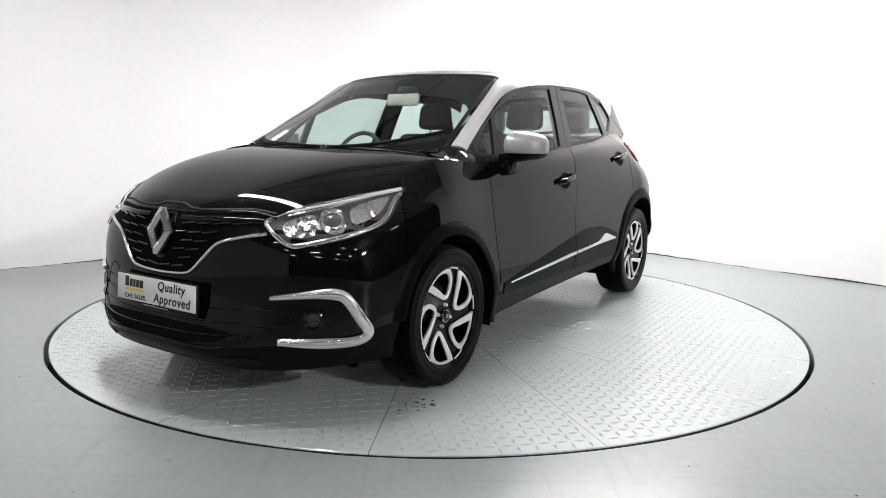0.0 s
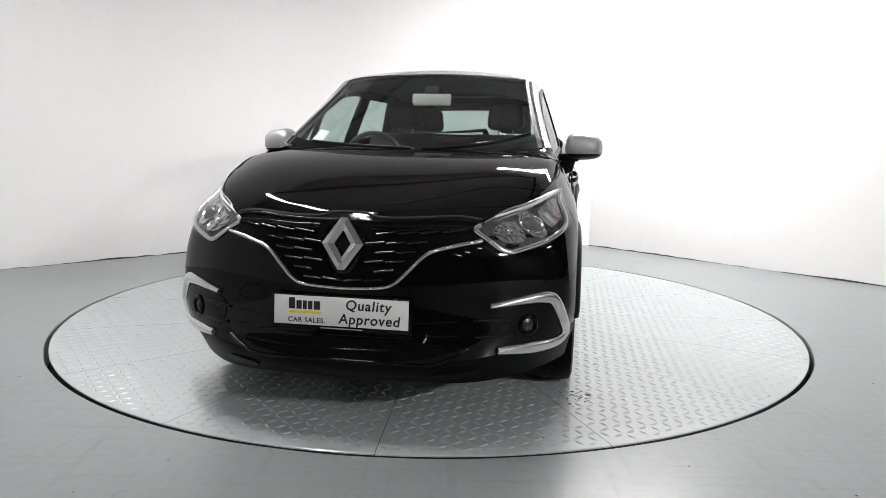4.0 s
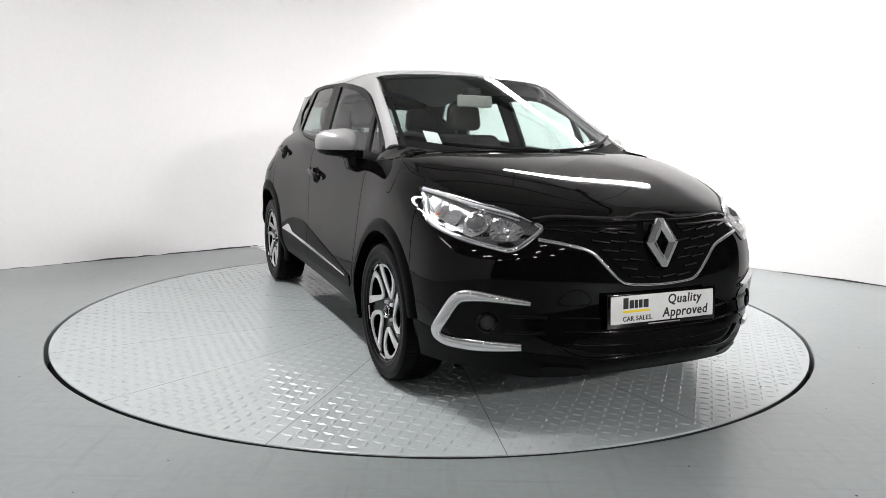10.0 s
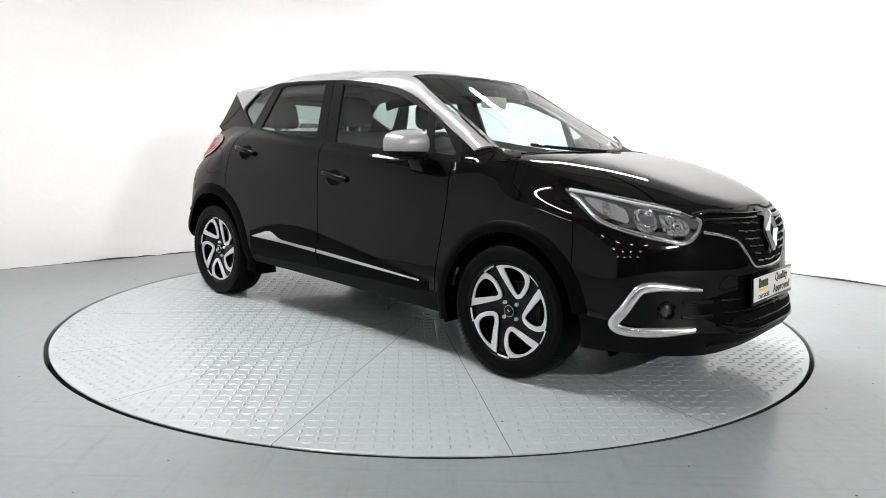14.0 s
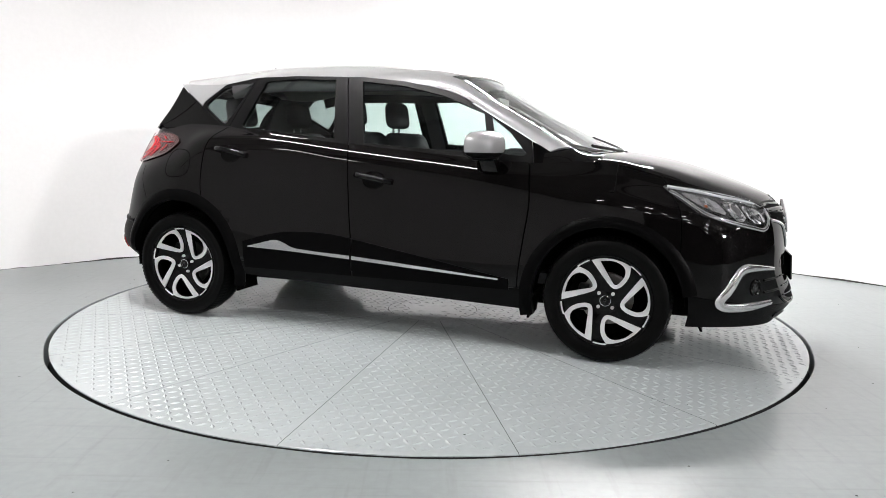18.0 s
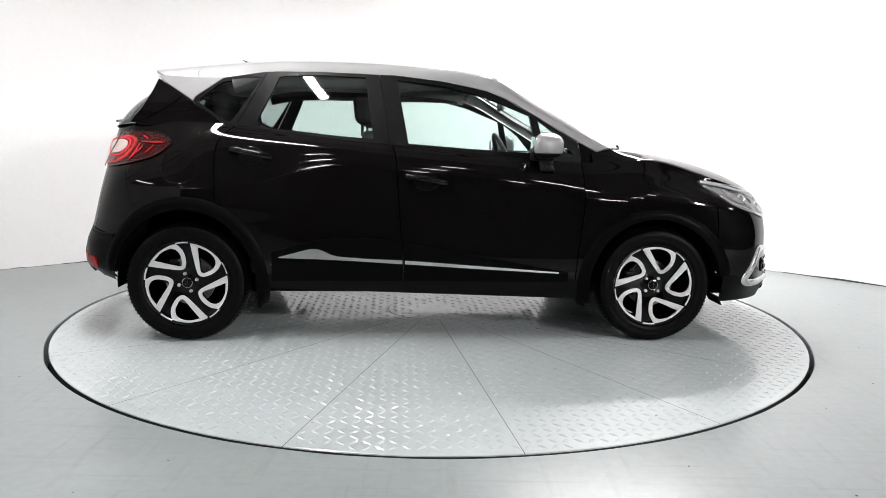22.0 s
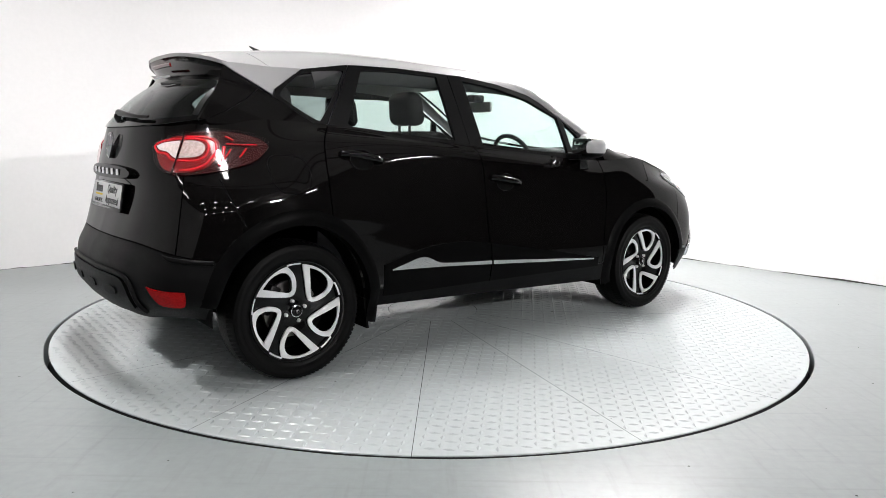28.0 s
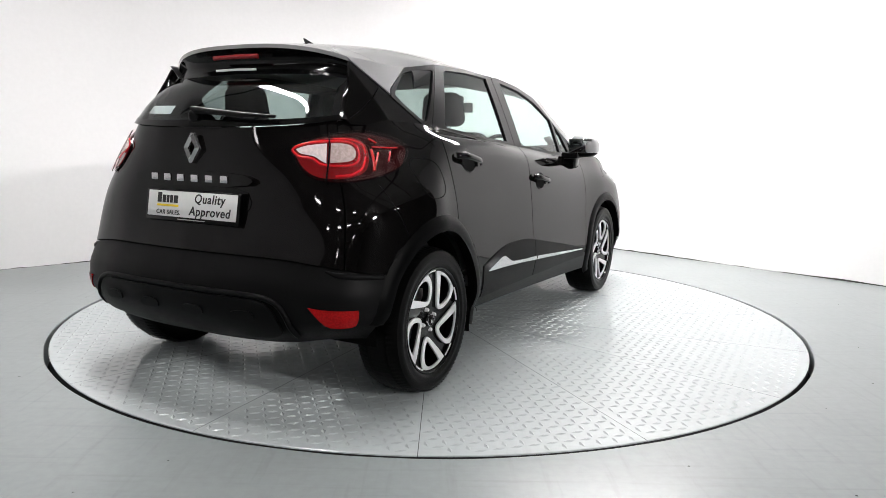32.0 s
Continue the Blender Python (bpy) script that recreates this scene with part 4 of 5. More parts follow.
def tail_lamps():
    for side in (0, 1):
        lamp = empty("tail_lamp", car)
        put = (lambda d: d) if side == 0 else mirror

        def add(name, data, material, label=""):
            return part(name, put(data), material, lamp, label)

        add("lamp_bezel", skin_sheet("tail", TAIL, 0.03, 0.002, 0.006), M_GLOSS)
        add("brake_lens", skin_sheet("tail", shrink(TAIL, 0.965), 0.03, 0.007, 0.008), M_RED_DARK, "dark red lamp lens")
        mid = smooth_poly([(-.778, 1.066), (-.72, 1.103), (-.63, 1.116), (-.545, 1.118), (-.495, 1.09), (-.485, 1.03), (-.50, .982), (-.56, .958), (-.65, .955), (-.71, .97), (-.752, 1.008)], 2)
        add("light_chamber", skin_sheet("tail", mid, 0.025, 0.010, 0.006), M_RED_MID, "deep red light chamber")
        clear = smooth_poly([(-.768, 1.068), (-.731, 1.083), (-.650, 1.091), (-.653, 1.016), (-.672, 1.023), (-.70, 1.045), (-.751, 1.050)], 2, (0, 2, 3))
        add("reversing_lens", skin_sheet("tail", clear, 0.02, 0.013, 0.005), M_CLEAR, "clear white reversing lens")
        clear = smooth_poly([(-.635, 1.091), (-.589, 1.092), (-.556, 1.083), (-.540, 1.063), (-.543, 1.034), (-.568, 1.021), (-.639, 1.017)], 2, (0, 6))
        add("indicator_lens", skin_sheet("tail", clear, 0.02, 0.013, 0.005), M_SMOKE, "smoky clear indicator lens")
        for nm, path, half in (("light_ring", [(-.782, 1.066), (-.765, 1.080), (-.721, 1.093), (-.645, 1.100), (-.57, 1.098), (-.535, 1.078), (-.528, 1.035), (-.552, 1.010), (-.60, 1.006), (-.672, 1.010), (-.705, 1.034), (-.755, 1.040), (-.782, 1.066)], (0.005, 0.004)),
                               ("light_ring", [(-.626, 1.110), (-.560, 1.107), (-.515, 1.088), (-.500, 1.050)], (0.0035, 0.003)),
                               ("light_ring", [(-.500, 1.038), (-.518, .995), (-.56, .972), (-.62, .966)], (0.005, 0.003)),
                               ("red_rib", [(-.476, 1.068), (-.468, 1.03), (-.466, .988)], (0.007, 0.004)),
                               ("red_rib", [(-.448, 1.056), (-.457, 1.02), (-.470, .986)], (0.004, 0.004)),
                               ("red_rib", [(-.394, 1.060), (-.399, 1.04), (-.405, 1.022)], (0.004, 0.004)),
                               ("red_rib", [(-.473, 1.080), (-.417, 1.077), (-.361, 1.077)], (0.0035, 0.003)),
                               ("red_rib", [(-.487, 1.112), (-.47, 1.105), (-.452, 1.095)], (0.004, 0.003))):
            add(nm, skin_bead("tail", path, half, 30, 0.011), M_RED_GLOW if nm == "light_ring" else M_RED, "bright red light guide")
        add("lamp_joint", skin_bead("tail", [(-.642, 1.132), (-.641, 1.073), (-.647, 1.006), (-.654, .943)], (0.0035, 0.004), 20, 0.014), M_LINER)
        cover, f = fill_2d(TAIL, 0.03)
        v = [on_skin("tail", q.x, q.y, 0.020)[0] for q in cover]
        if normals(v, f)[0].dot(Vector((-.77, .64, 0))) < 0:
            f = [q[::-1] for q in f]
        add("lamp_cover", (v, f), M_RED_GLASS, "clear red-tinted cover").visible_shadow = False


tail_lamps()

# shut lines beside the bonnet
both("bonnet_gap", skin_bead("top", [(1.20, .665), (1.235, .725), (1.29, .757), (1.36, .766), (1.44, .765), (1.53, .752)], (0.0028, 0.0016), 40, -0.0006), M_LINER)

# fog lamps with chrome surrounds
M_FOG = mat("bright_fog_surround", (0.76, 0.76, 0.77), 0.20, metal=0.9, grain=0.05)
C_PATH = [(1.35, .507), (1.22, .522), (1.13, .526), (1.085, .515), (1.055, .480), (1.02, .425), (.985, .372), (1.0, .345), (1.05, .332), (1.18, .330), (1.33, .338)]
for side in (0, 1):
    put = (lambda d: d) if side == 0 else mirror
    fog = empty("fog_lamp", car)
    pocket = smooth_poly([(1.40, .495), (1.16, .505), (1.09, .49), (1.03, .40), (1.07, .350), (1.38, .352)], 4)
    part("pocket", put(skin_sheet("nose", pocket, 0.03, 0.003, 0.006)), M_GLOSS, fog)
    halfs = [(0.010 + 0.014 * min(1, i / 10) * min(1, (49 - i) / 8 + .35), 0.015) for i in range(50)]
    part("surround", put(skin_bead("nose", C_PATH, halfs, 50, 0.002)), M_FOG, fog, "bright C-shaped chrome surround")
    p, n = on_skin("nose", 1.20, .425, 0.008)
    part("bezel", put(disc_at(p, n, 0.028, 0.042, 0.01)), M_GLOSS, fog)
    part("lens", put(dome_at(p - n * 0.006, n, 0.029, 0.008)), M_LAMP_DARK, fog)
    for zz in (.455, .395):
        part("slat", put(skin_bead("nose", [(1.27, zz), (1.33, zz), (1.41, zz)], (0.006, 0.006), 8, 0.004)), M_SATIN, fog)

# grille -----------------------------------------------------------------------------
GRILLE_LOW = [(-.50, .748), (-.40, .730), (-.311, .703), (-.248, .643), (-.195, .592), (-.142, .573), (0, .566), (.142, .573), (.195, .592), (.248, .643), (.311, .703), (.40, .730), (.50, .748)]


def grille_low(y):
    return spline(GRILLE_LOW, y)


grille = empty("grille", car)
low_edge = [(y, grille_low(y) + 0.004) for y in [-.47 + .94 * i / 40 for i in range(41)]]
top_edge = [(.47 - .94 * i / 20, 0.815) for i in range(21)]
part("grille_backing", skin_sheet("front", low_edge + top_edge, 0.03, 0.003, 0.006), M_LINER, grille)
bead = skin_bead("front", GRILLE_LOW, (0.0075, 0.008), 90, 0.002)
part("chrome_strip", bead, M_CHROME, grille, "curved bright chrome strip")
M_BAR = mat("grille_bar_gloss", (0.004, 0.004, 0.004), 0.09, grain=0.1, spec=0.5)
for r in range(7):
    z = 0.768 - 0.034 * r
    n = 0
    for c in range(-6, 7):
        y0 = c * 0.078 + (0.039 if r % 2 else 0.0)
        ya, yb = y0 - 0.035, y0 + 0.035
        if abs(y0) < 0.085 and z > .63:
            continue
        if max(abs(ya), abs(yb)) > .46 or z < max(grille_low(ya), grille_low(yb)) + 0.018:
            continue
        sg = 1 if c >= 0 else -1
        rise = 0.03 * abs(y0)
        part("grille_bar", skin_bead("front", [(ya, z + rise - sg * .004), (y0, z + rise), (yb, z + rise + sg * .004)], (0.0055, 0.008), 6, 0.004), M_BAR, grille)
for s in (-1, 1):
    part("grille_band", skin_bead("front", [(s * .10, .790), (s * .20, .789), (s * .32, .792), (s * .46, .790)], (0.013, 0.009), 30, 0.004), M_GLOSS, grille, "gloss black upper band")
part("bonnet_shut_line", skin_bead("front", [(-.49, .822), (-.40, .834), (-.23, .828), (-.12, .828), (-.055, .842), (.055, .842), (.12, .828), (.23, .828), (.40, .834), (.49, .822)], (0.005, 0.003), 70, 0.001), M_SHADE_DARK, car)
part("bonnet_lip", skin_bead("front", [(-.50, .806), (-.40, .822), (-.23, .815), (-.10, .812), (0, .812), (.10, .812), (.23, .815), (.40, .822), (.50, .806)], (0.007, 0.006), 60, 0.003), M_GLOSS, car)


# the diamond badges ------------------------------------------------------------------
def badge(centre, out, w, h, tilt=0.0):
    """A hollow diamond with raised faceted faces."""
    z = out.normalized()
    x = UP.cross(z).normalized()
    y = z.cross(x)
    o = [(-.16 * w, h), (.16 * w, h), (w, 0), (.16 * w, -h), (-.16 * w, -h), (-w, 0)]
    i = [(-.02 * w, .50 * h), (.02 * w, .50 * h), (.40 * w, 0), (.02 * w, -.50 * h), (-.02 * w, -.50 * h), (-.40 * w, 0)]
    v = []
    for pts, hh in ((o, -0.006), (o, 0.006), ([((a + c) / 2, (b + d) / 2) for (a, b), (c, d) in zip(o, i)], 0.016), (i, 0.006), (i, -0.006)):
        v += [centre + x * a + y * b + z * hh for a, b in pts]
    f = []
    for q in range(4):
        for k in range(6):
            j = (k + 1) % 6
            f.append((q * 6 + k, q * 6 + j, (q + 1) * 6 + j, (q + 1) * 6 + k))
    return v, f


def flat_part(name, data, material, parent, label=""):
    ob = part(name, data, material, parent, label)
    ob.data.shade_flat()
    return ob


p, n = on_skin("front", 0, .735)
nose_out = Vector((1, 0, 0.22)).normalized()
nest = [(-.085, .742), (-.052, .832), (.052, .832), (.085, .742), (.035, .62), (-.035, .62)]
part("badge_nest", skin_sheet("front", smooth_poly(nest, 3), 0.02, 0.006, 0.012), M_GLOSS, car)
flat_part("front_badge", badge(Vector((2.185, 0, .733)), nose_out, 0.079, 0.097), M_CHROME, car, "chrome diamond badge")
flat_part("rear_badge", badge(Vector((-1.872, 0, 1.068)), Vector((-1, 0, 0.10)), 0.047, 0.062), M_CHROME, car, "chrome diamond badge")

# lower front: slats, lip
for z, w in ((.448, .43), (.397, .43), (.350, .43)):
    part("bumper_slat", skin_bead("front", [(-w, z + .006), (-w * .5, z), (0, z - .002), (w * .5, z), (w, z + .006)], (0.004, 0.003), 30, 0.001), M_GLOSS, car)
intake = smooth_poly([(-.43, .385), (-.36, .312), (.36, .312), (.43, .385)], 3)
part("lower_intake", skin_sheet("front", intake, 0.03, 0.003, 0.005), M_LINER, car)
part("intake_lip", skin_bead("front", [(-.47, .352), (-.42, .325), (-.34, .302), (-.17, .306), (0, .308), (.17, .306), (.34, .302), (.42, .325), (.47, .352)], (0.006, 0.006), 50, 0.003), M_GLOSS, car)
for s in (-1, 1):
    part("skid_pad", skin_sheet("front", smooth_poly([(s * .33, .262), (s * .50, .272), (s * .49, .238), (s * .35, .238)], 3), 0.02, 0.008, 0.01), M_SATIN, car)
hook = smooth_poly([(-.46, .50), (-.40, .56), (-.34, .56), (-.30, .50)], 4)
loop = [on_skin("front", q[0], q[1], 0.0006) for q in hook]
part("tow_cover_joint", strip([q[0] for q in loop], (0.0018, 0.0006), [q[1] for q in loop], 2), M_LINER, car)
part("wash_cover_joint", strip([on_skin("nose", 1.10 + .03 * math.cos(i / 6 * math.pi), .60 + .03 * math.sin(i / 6 * math.pi), .0006)[0] for i in range(13)], (0.0018, 0.0006), [Vector((.6, .8, 0))] * 13, 2), M_LINER, car)

# rear: number plate recess, bars, diffuser, reflectors
part("plate_recess", skin_sheet("rear", smooth_poly([(-.34, .925), (.34, .925), (.30, .765), (-.30, .765)], 3), 0.04, 0.003, 0.006), M_GLOSS, car)
part("boot_handle_bar", skin_sheet("rear", smooth_poly([(-.36, .912), (-.31, .975), (.31, .975), (.36, .912)], 3), 0.03, 0.026, 0.03), M_BLACK, car)
part("diffuser", skin_sheet("rear", smooth_poly([(-.36, .497), (.36, .497), (.46, .488), (.50, .455), (.54, .36), (.40, .335), (-.40, .335), (-.54, .36), (-.50, .455), (-.46, .488)], 2), 0.04, 0.014, 0.02), M_PLASTIC, car)
for y in (-.37, -.125, .125, .37):
    part("diffuser_rib", skin_sheet("rear", smooth_poly([(y - .05, .448), (y + .05, .448), (y + .06, .412), (y - .06, .412)], 3), 0.02, 0.020, 0.014), M_PLASTIC, car)
refl = smooth_poly([(-.731, .475), (-.69, .468), (-.619, .464), (-.540, .462), (-.542, .412), (-.56, .392), (-.655, .395), (-.688, .425)], 2, (0, 3))
both("rear_reflector", skin_sheet("tail", refl, 0.02, 0.006, 0.006), M_REFLECTOR, label="red rear reflector")
part("diffuser_rim", skin_bead("rear", [(-.57, .352), (-.545, .44), (-.49, .492), (-.36, .508), (0, .510), (.36, .508), (.49, .492), (.545, .44), (.57, .352)], (0.011, 0.012), 60, 0.004), M_PLASTIC, car)
both("wing_seam", skin_bead("side", [(-1.625, .935), (-1.605, .86), (-1.58, .80), (-1.55, .735)], (0.0022, 0.0014), 20, -0.0004), M_LINER)
both("bumper_ridge", skin_bead("tail", [(-.665, .612), (-.618, .597), (-.53, .588), (-.437, .582)], [(0.004 + 0.008 * min(1.0, i / 8), 0.003 + 0.005 * min(1.0, i / 8)) for i in range(24)], 24, -0.001), M_PLASTIC)
brake = [tail_window(0.0, k) * 0.35 + roof_point(spoiler_end(abs(k)), k) * 0.65 for k in [-.12 + .24 * i / 12 for i in range(13)]]
part("high_brake_lamp", strip([p + Vector((-.004, 0, -.008)) for p in brake], (0.011, 0.010), [Vector((-1, 0, -.3))] * 13), M_RED_MID, car, "red high-level brake lamp")

q = [tail_window(0.02, k) * 0.8 + roof_point(spoiler_end(abs(k)), k) * 0.2 + Vector((-.012, 0, -.004)) for k in (-.14, -.07, 0, .07, .14)]
for a, b in ((0, 2), (2, 4)):
    part("print_bar", strip(q[a:b + 1], (0.005, 0.001), [Vector((-1, 0, -.3))] * 3), M_PAPER, car)
# number plates: dealer plates with bars for marks ------------------------------------
M_PLATE = mat("white_plate", (0.72, 0.72, 0.71), 0.35, grain=0.03)
M_INK = mat("black_print", (0.01, 0.01, 0.01), 0.5, grain=0.05)
M_YELLOW = mat("yellow_print", (0.85, 0.62, 0.02), 0.5, grain=0.05)
M_WHITE_INK = mat("white_print", (0.35, 0.35, 0.35), 0.5, grain=0.05)


def text_mesh(words, size, lean=0.0):
    cu = bpy.data.curves.new("words", "FONT")
    cu.body, cu.size, cu.shear, cu.extrude, cu.offset = words, size, lean, 0.0006, size * 0.018
    cu.align_x, cu.align_y, cu.space_character = "CENTER", "CENTER", 1.12
    ob = bpy.data.objects.new("words", cu)
    me = bpy.data.meshes.new_from_object(ob)
    bpy.data.objects.remove(ob)
    bpy.data.curves.remove(cu)
    return me


def plate(name, m):
    holder = part(name, boxed(-.272, .272, -.072, .062, -0.008, 0.004, bevel=0.004), M_GLOSS, car, "black holder with a white dealer plate")
    holder.matrix_basis = m
    part("plate_face", boxed(-.258, .258, -.054, .054, 0.003, 0.0065, bevel=0.001), M_PLATE, holder, "white plate with black print")
    z = 0.0072

    def words(t, x, y, size, material, lean=0.0):
        me = text_mesh(t, size, lean)
        me.materials.append(material)
        ob = part("lettering", me, material, holder)
        ob.location = (x, y, z)

    words("Quality", 0.105, 0.026, 0.052, M_INK, 0.12)
    words("Approved", 0.110, -0.026, 0.052, M_INK, 0.12)
    words("CAR SALES.", -0.130, -0.037, 0.026, M_INK)
    for x0, x1 in ((-.200, -.176), (-.170, -.150), (-.145, -.130), (-.125, -.108), (-.102, -.078)):
        tall = 0.042 if x0 < -.19 else 0.032
        part("print_bar", boxed(x0, x1, 0.004, 0.004 + tall, z - .0008, z + .0006), M_INK, holder)
    part("yellow_bar", boxed(-.200, -.072, -0.012, -0.003, z - .0008, z + .0006), M_YELLOW, holder)
    part("print_bar", boxed(-.075, .085, -0.0648, -0.0612, 0.0035, 0.0048), M_WHITE_INK, holder)
    return holder


plate("front_plate", Matrix(((0, 0, 1, 2.214), (1, 0, 0, 0.0), (0, 1, 0, .482), (0, 0, 0, 1))) @ pose(0, 0, 0, -4))
plate("rear_plate", Matrix(((0, 0, -1, -1.902), (-1, 0, 0, -0.02), (0, 1, 0, .832), (0, 0, 0, 1))) @ pose(0, 0, 0, -9))
# model lettering stands as plain bars
for k in range(6):
    y = 0.20 - 0.08 * k
    q = on_skin("rear", y, .944, 0.027)[0]
    ob = part("model_bar", boxed(-.004, .004, -.020, .020, -.015, .015, bevel=0.003), M_CHROME, car)
    ob.matrix_basis = pose(q.x, q.y, q.z)

# mirrors ---------------------------------------------------------------------------------
def door_mirror(side):
    g = empty("door_mirror", car)
    bm = bmesh.new()
    bmesh.ops.create_uvsphere(bm, u_segments=32, v_segments=20, radius=1.0)
    for v in bm.verts:
        x, y, z = v.co
        sup = lambda a, k: math.copysign(abs(a) ** k, a)
        x, y, z = sup(x, 0.8), sup(y, 0.62), sup(z, 0.72)
        x = x * (0.102 if x > 0 else 0.050)
        v.co = Vector((0.635 + x * 1.06 - 0.03 * y, 0.884 + 0.102 * y, 1.095 + (0.077 - 0.012 * y - 0.010 * (z < 0)) * z - 0.008 * y * (z < 0)))
    for f in bm.faces:
        f.smooth = True
    if side < 0:
        for v in bm.verts:
            v.co.y *= -1
        bmesh.ops.reverse_faces(bm, faces=bm.faces)
    low = bm.copy()
    bmesh.ops.bisect_plane(bm, geom=bm.verts[:] + bm.edges[:] + bm.faces[:], plane_co=(0, 0, 1.062), plane_no=(0, 0, 1), clear_inner=True)
    bmesh.ops.bisect_plane(low, geom=low.verts[:] + low.edges[:] + low.faces[:], plane_co=(0, 0, 1.060), plane_no=(0, 0, 1), clear_outer=True)
    part("mirror_cap", bm, M_SILVER, g, "silver painted mirror cap")
    part("mirror_base", low, M_PLASTIC, g)
    bm = boxed(0.580, 0.700, min(.745 * side, .86 * side), max(.745 * side, .86 * side), 1.018, 1.062, bevel=0.012)
    part("mirror_arm", bm, M_PLASTIC, g)
    bm = boxed(0.600, 0.690, min(.775 * side, .85 * side), max(.775 * side, .85 * side), 0.955, 1.055, bevel=0.014)
    for v in bm.verts:
        k = (1.055 - v.co.z) / 0.10
        v.co.x += 0.03 * k
        v.co.y -= side * 0.025 * k
    part("mirror_foot", bm, M_BLACK, g)
    bm = boxed(0.574, 0.582, min(.80 * side, .955 * side), max(.80 * side, .955 * side), 1.056, 1.150, bevel=0.003)
    part("mirror_glass", bm, mat("mirror_silvering", (0.85, 0.87, 0.87), 0.02, metal=1.0), g)
    v = [Vector((0.655 + 0.05 * math.cos(i / 8 * 1.3), side * (0.870 + 0.012 * i), 1.068)) for i in range(8)]
    part("side_repeater", strip(v, (0.006, 0.004), [Vector((1, 0.3 * side, 0))] * 8), M_CLEAR, g)


for s in (1, -1):
    door_mirror(s)

# wipers, antenna, screen stickers ------------------------------------------------------------
def on_screen(u, k, off):
    p = screen_point(u, k)
    a, b = screen_point(min(u + .02, 1), k) - screen_point(max(u - .02, 0), k), screen_point(u, k + .02) - screen_point(u, k - .02)
    n = a.cross(b).normalized()
    if n.x < 0:
        n = -n
    return p + n * off, n


for name, keys in (("wiper", [(.05, -.72), (.06, -.4), (.055, -.1), (.045, .08)]), ("wiper", [(.045, .12), (.06, .40), (.085, .65), (.12, .90)])):
    pts = [on_screen(q[0], q[1], 0.020) for q in dense_path(keys, 20)]
    part(name, strip([q[0] for q in pts], (0.009, 0.014), [q[1] for q in pts]), M_SATIN, car)
for k in (.08, .14):
    q, n = on_screen(.02, k, 0.015)
    part("wiper_pivot", dome_at(q, n, 0.02, 0.025, 12, 3), M_SATIN, car)
pts = [tail_window(0.78 + .13 * i / 9, 0.07 - 0.60 * i / 9) + Vector((-.018, 0, .012)) for i in range(10)]
part("rear_wiper", strip(pts, [(0.017 - 0.0011 * i, 0.018 - 0.001 * i) for i in range(10)], [Vector((-.8, 0, .6))] * 10), M_SATIN, car)
part("rear_wiper_pivot", dome_at(tail_window(.84, .06) + Vector((-.004, 0, .004)), Vector((-.8, 0, .5)), 0.03, 0.03, 16, 4), M_SATIN, car)
fin = [Vector((-1.09 - .06 * t, 0, spline(ROOF_MID, -1.1) - .006 + .032 * t)) for t in (0, .35, .7, 1)]
part("antenna", strip(fin, [(0.034, 0.020), (0.024, 0.016), (0.012, 0.010), (0.005, 0.005)], [Vector((1, 0, .5))] * 4), M_PLASTIC, car)


def screen_patch(u0, u1, k0, k1, off=-0.006):
    v = [on_screen(u0 + (u1 - u0) * i / 3, k0 + (k1 - k0) * j / 3, off)[0] for i in range(4) for j in range(4)]
    return v, grid_faces(4, 4, True)


part("tax_sticker", screen_patch(.10, .22, -.80, -.70), M_PAPER, car)
part("dealer_sticker", screen_patch(.145, .158, .52, .74), M_PAPER, car)
for u0, u1, k0, k1 in ((.63, .78, .30, .56),):
    v = [tail_window(u0 + (u1 - u0) * i / 3, k0 + (k1 - k0) * j / 3) + Vector((.006, 0, -.003)) for i in range(4) for j in range(4)]
    part("rear_sticker", (v, grid_faces(4, 4)), M_PAPER, car)

# cabin -------------------------------------------------------------------------------------------
def seat(x, y, wide, back_z):
    s = empty("seat", car)
    part("cushion", boxed(x, x + .50, y - wide / 2, y + wide / 2, .58, .74, bevel=0.05, seg=3), M_SEAT, s)
    bm = boxed(x - .10, x + .06, y - wide / 2, y + wide / 2, .66, back_z, bevel=0.05, seg=3)
    for v in bm.verts:
        v.co.x -= (v.co.z - .66) * 0.36
        v.co.y = y + (v.co.y - y) * (1 - 0.25 * max(0, v.co.z - .9))
    part("backrest", bm, M_SEAT, s)
    n = 1 if wide < .7 else 2
    for k in range(n):
        yy = y if n == 1 else y + (-.36 if k == 0 else .36)
        bx = x - .075 - (back_z - .66) * 0.36
        bm = boxed(bx - .07, bx + .04, yy - .13, yy + .13, back_z + .03, back_z + .22, bevel=0.05, seg=4)
        for v in bm.verts:
            up = (v.co.z - back_z - .03) / .19
            v.co.y = yy + (v.co.y - yy) * (1.02 - 0.16 * up * up)
            v.co.x += 0.02 * (1 - up)
        part("headrest", bm, M_SEAT, s)
        for e in (-.05, .05):
            part("headrest_post", boxed(bx - .02, bx - .008, yy + e - .005, yy + e + .005, back_z - .03, back_z + .06), M_CHROME, s)


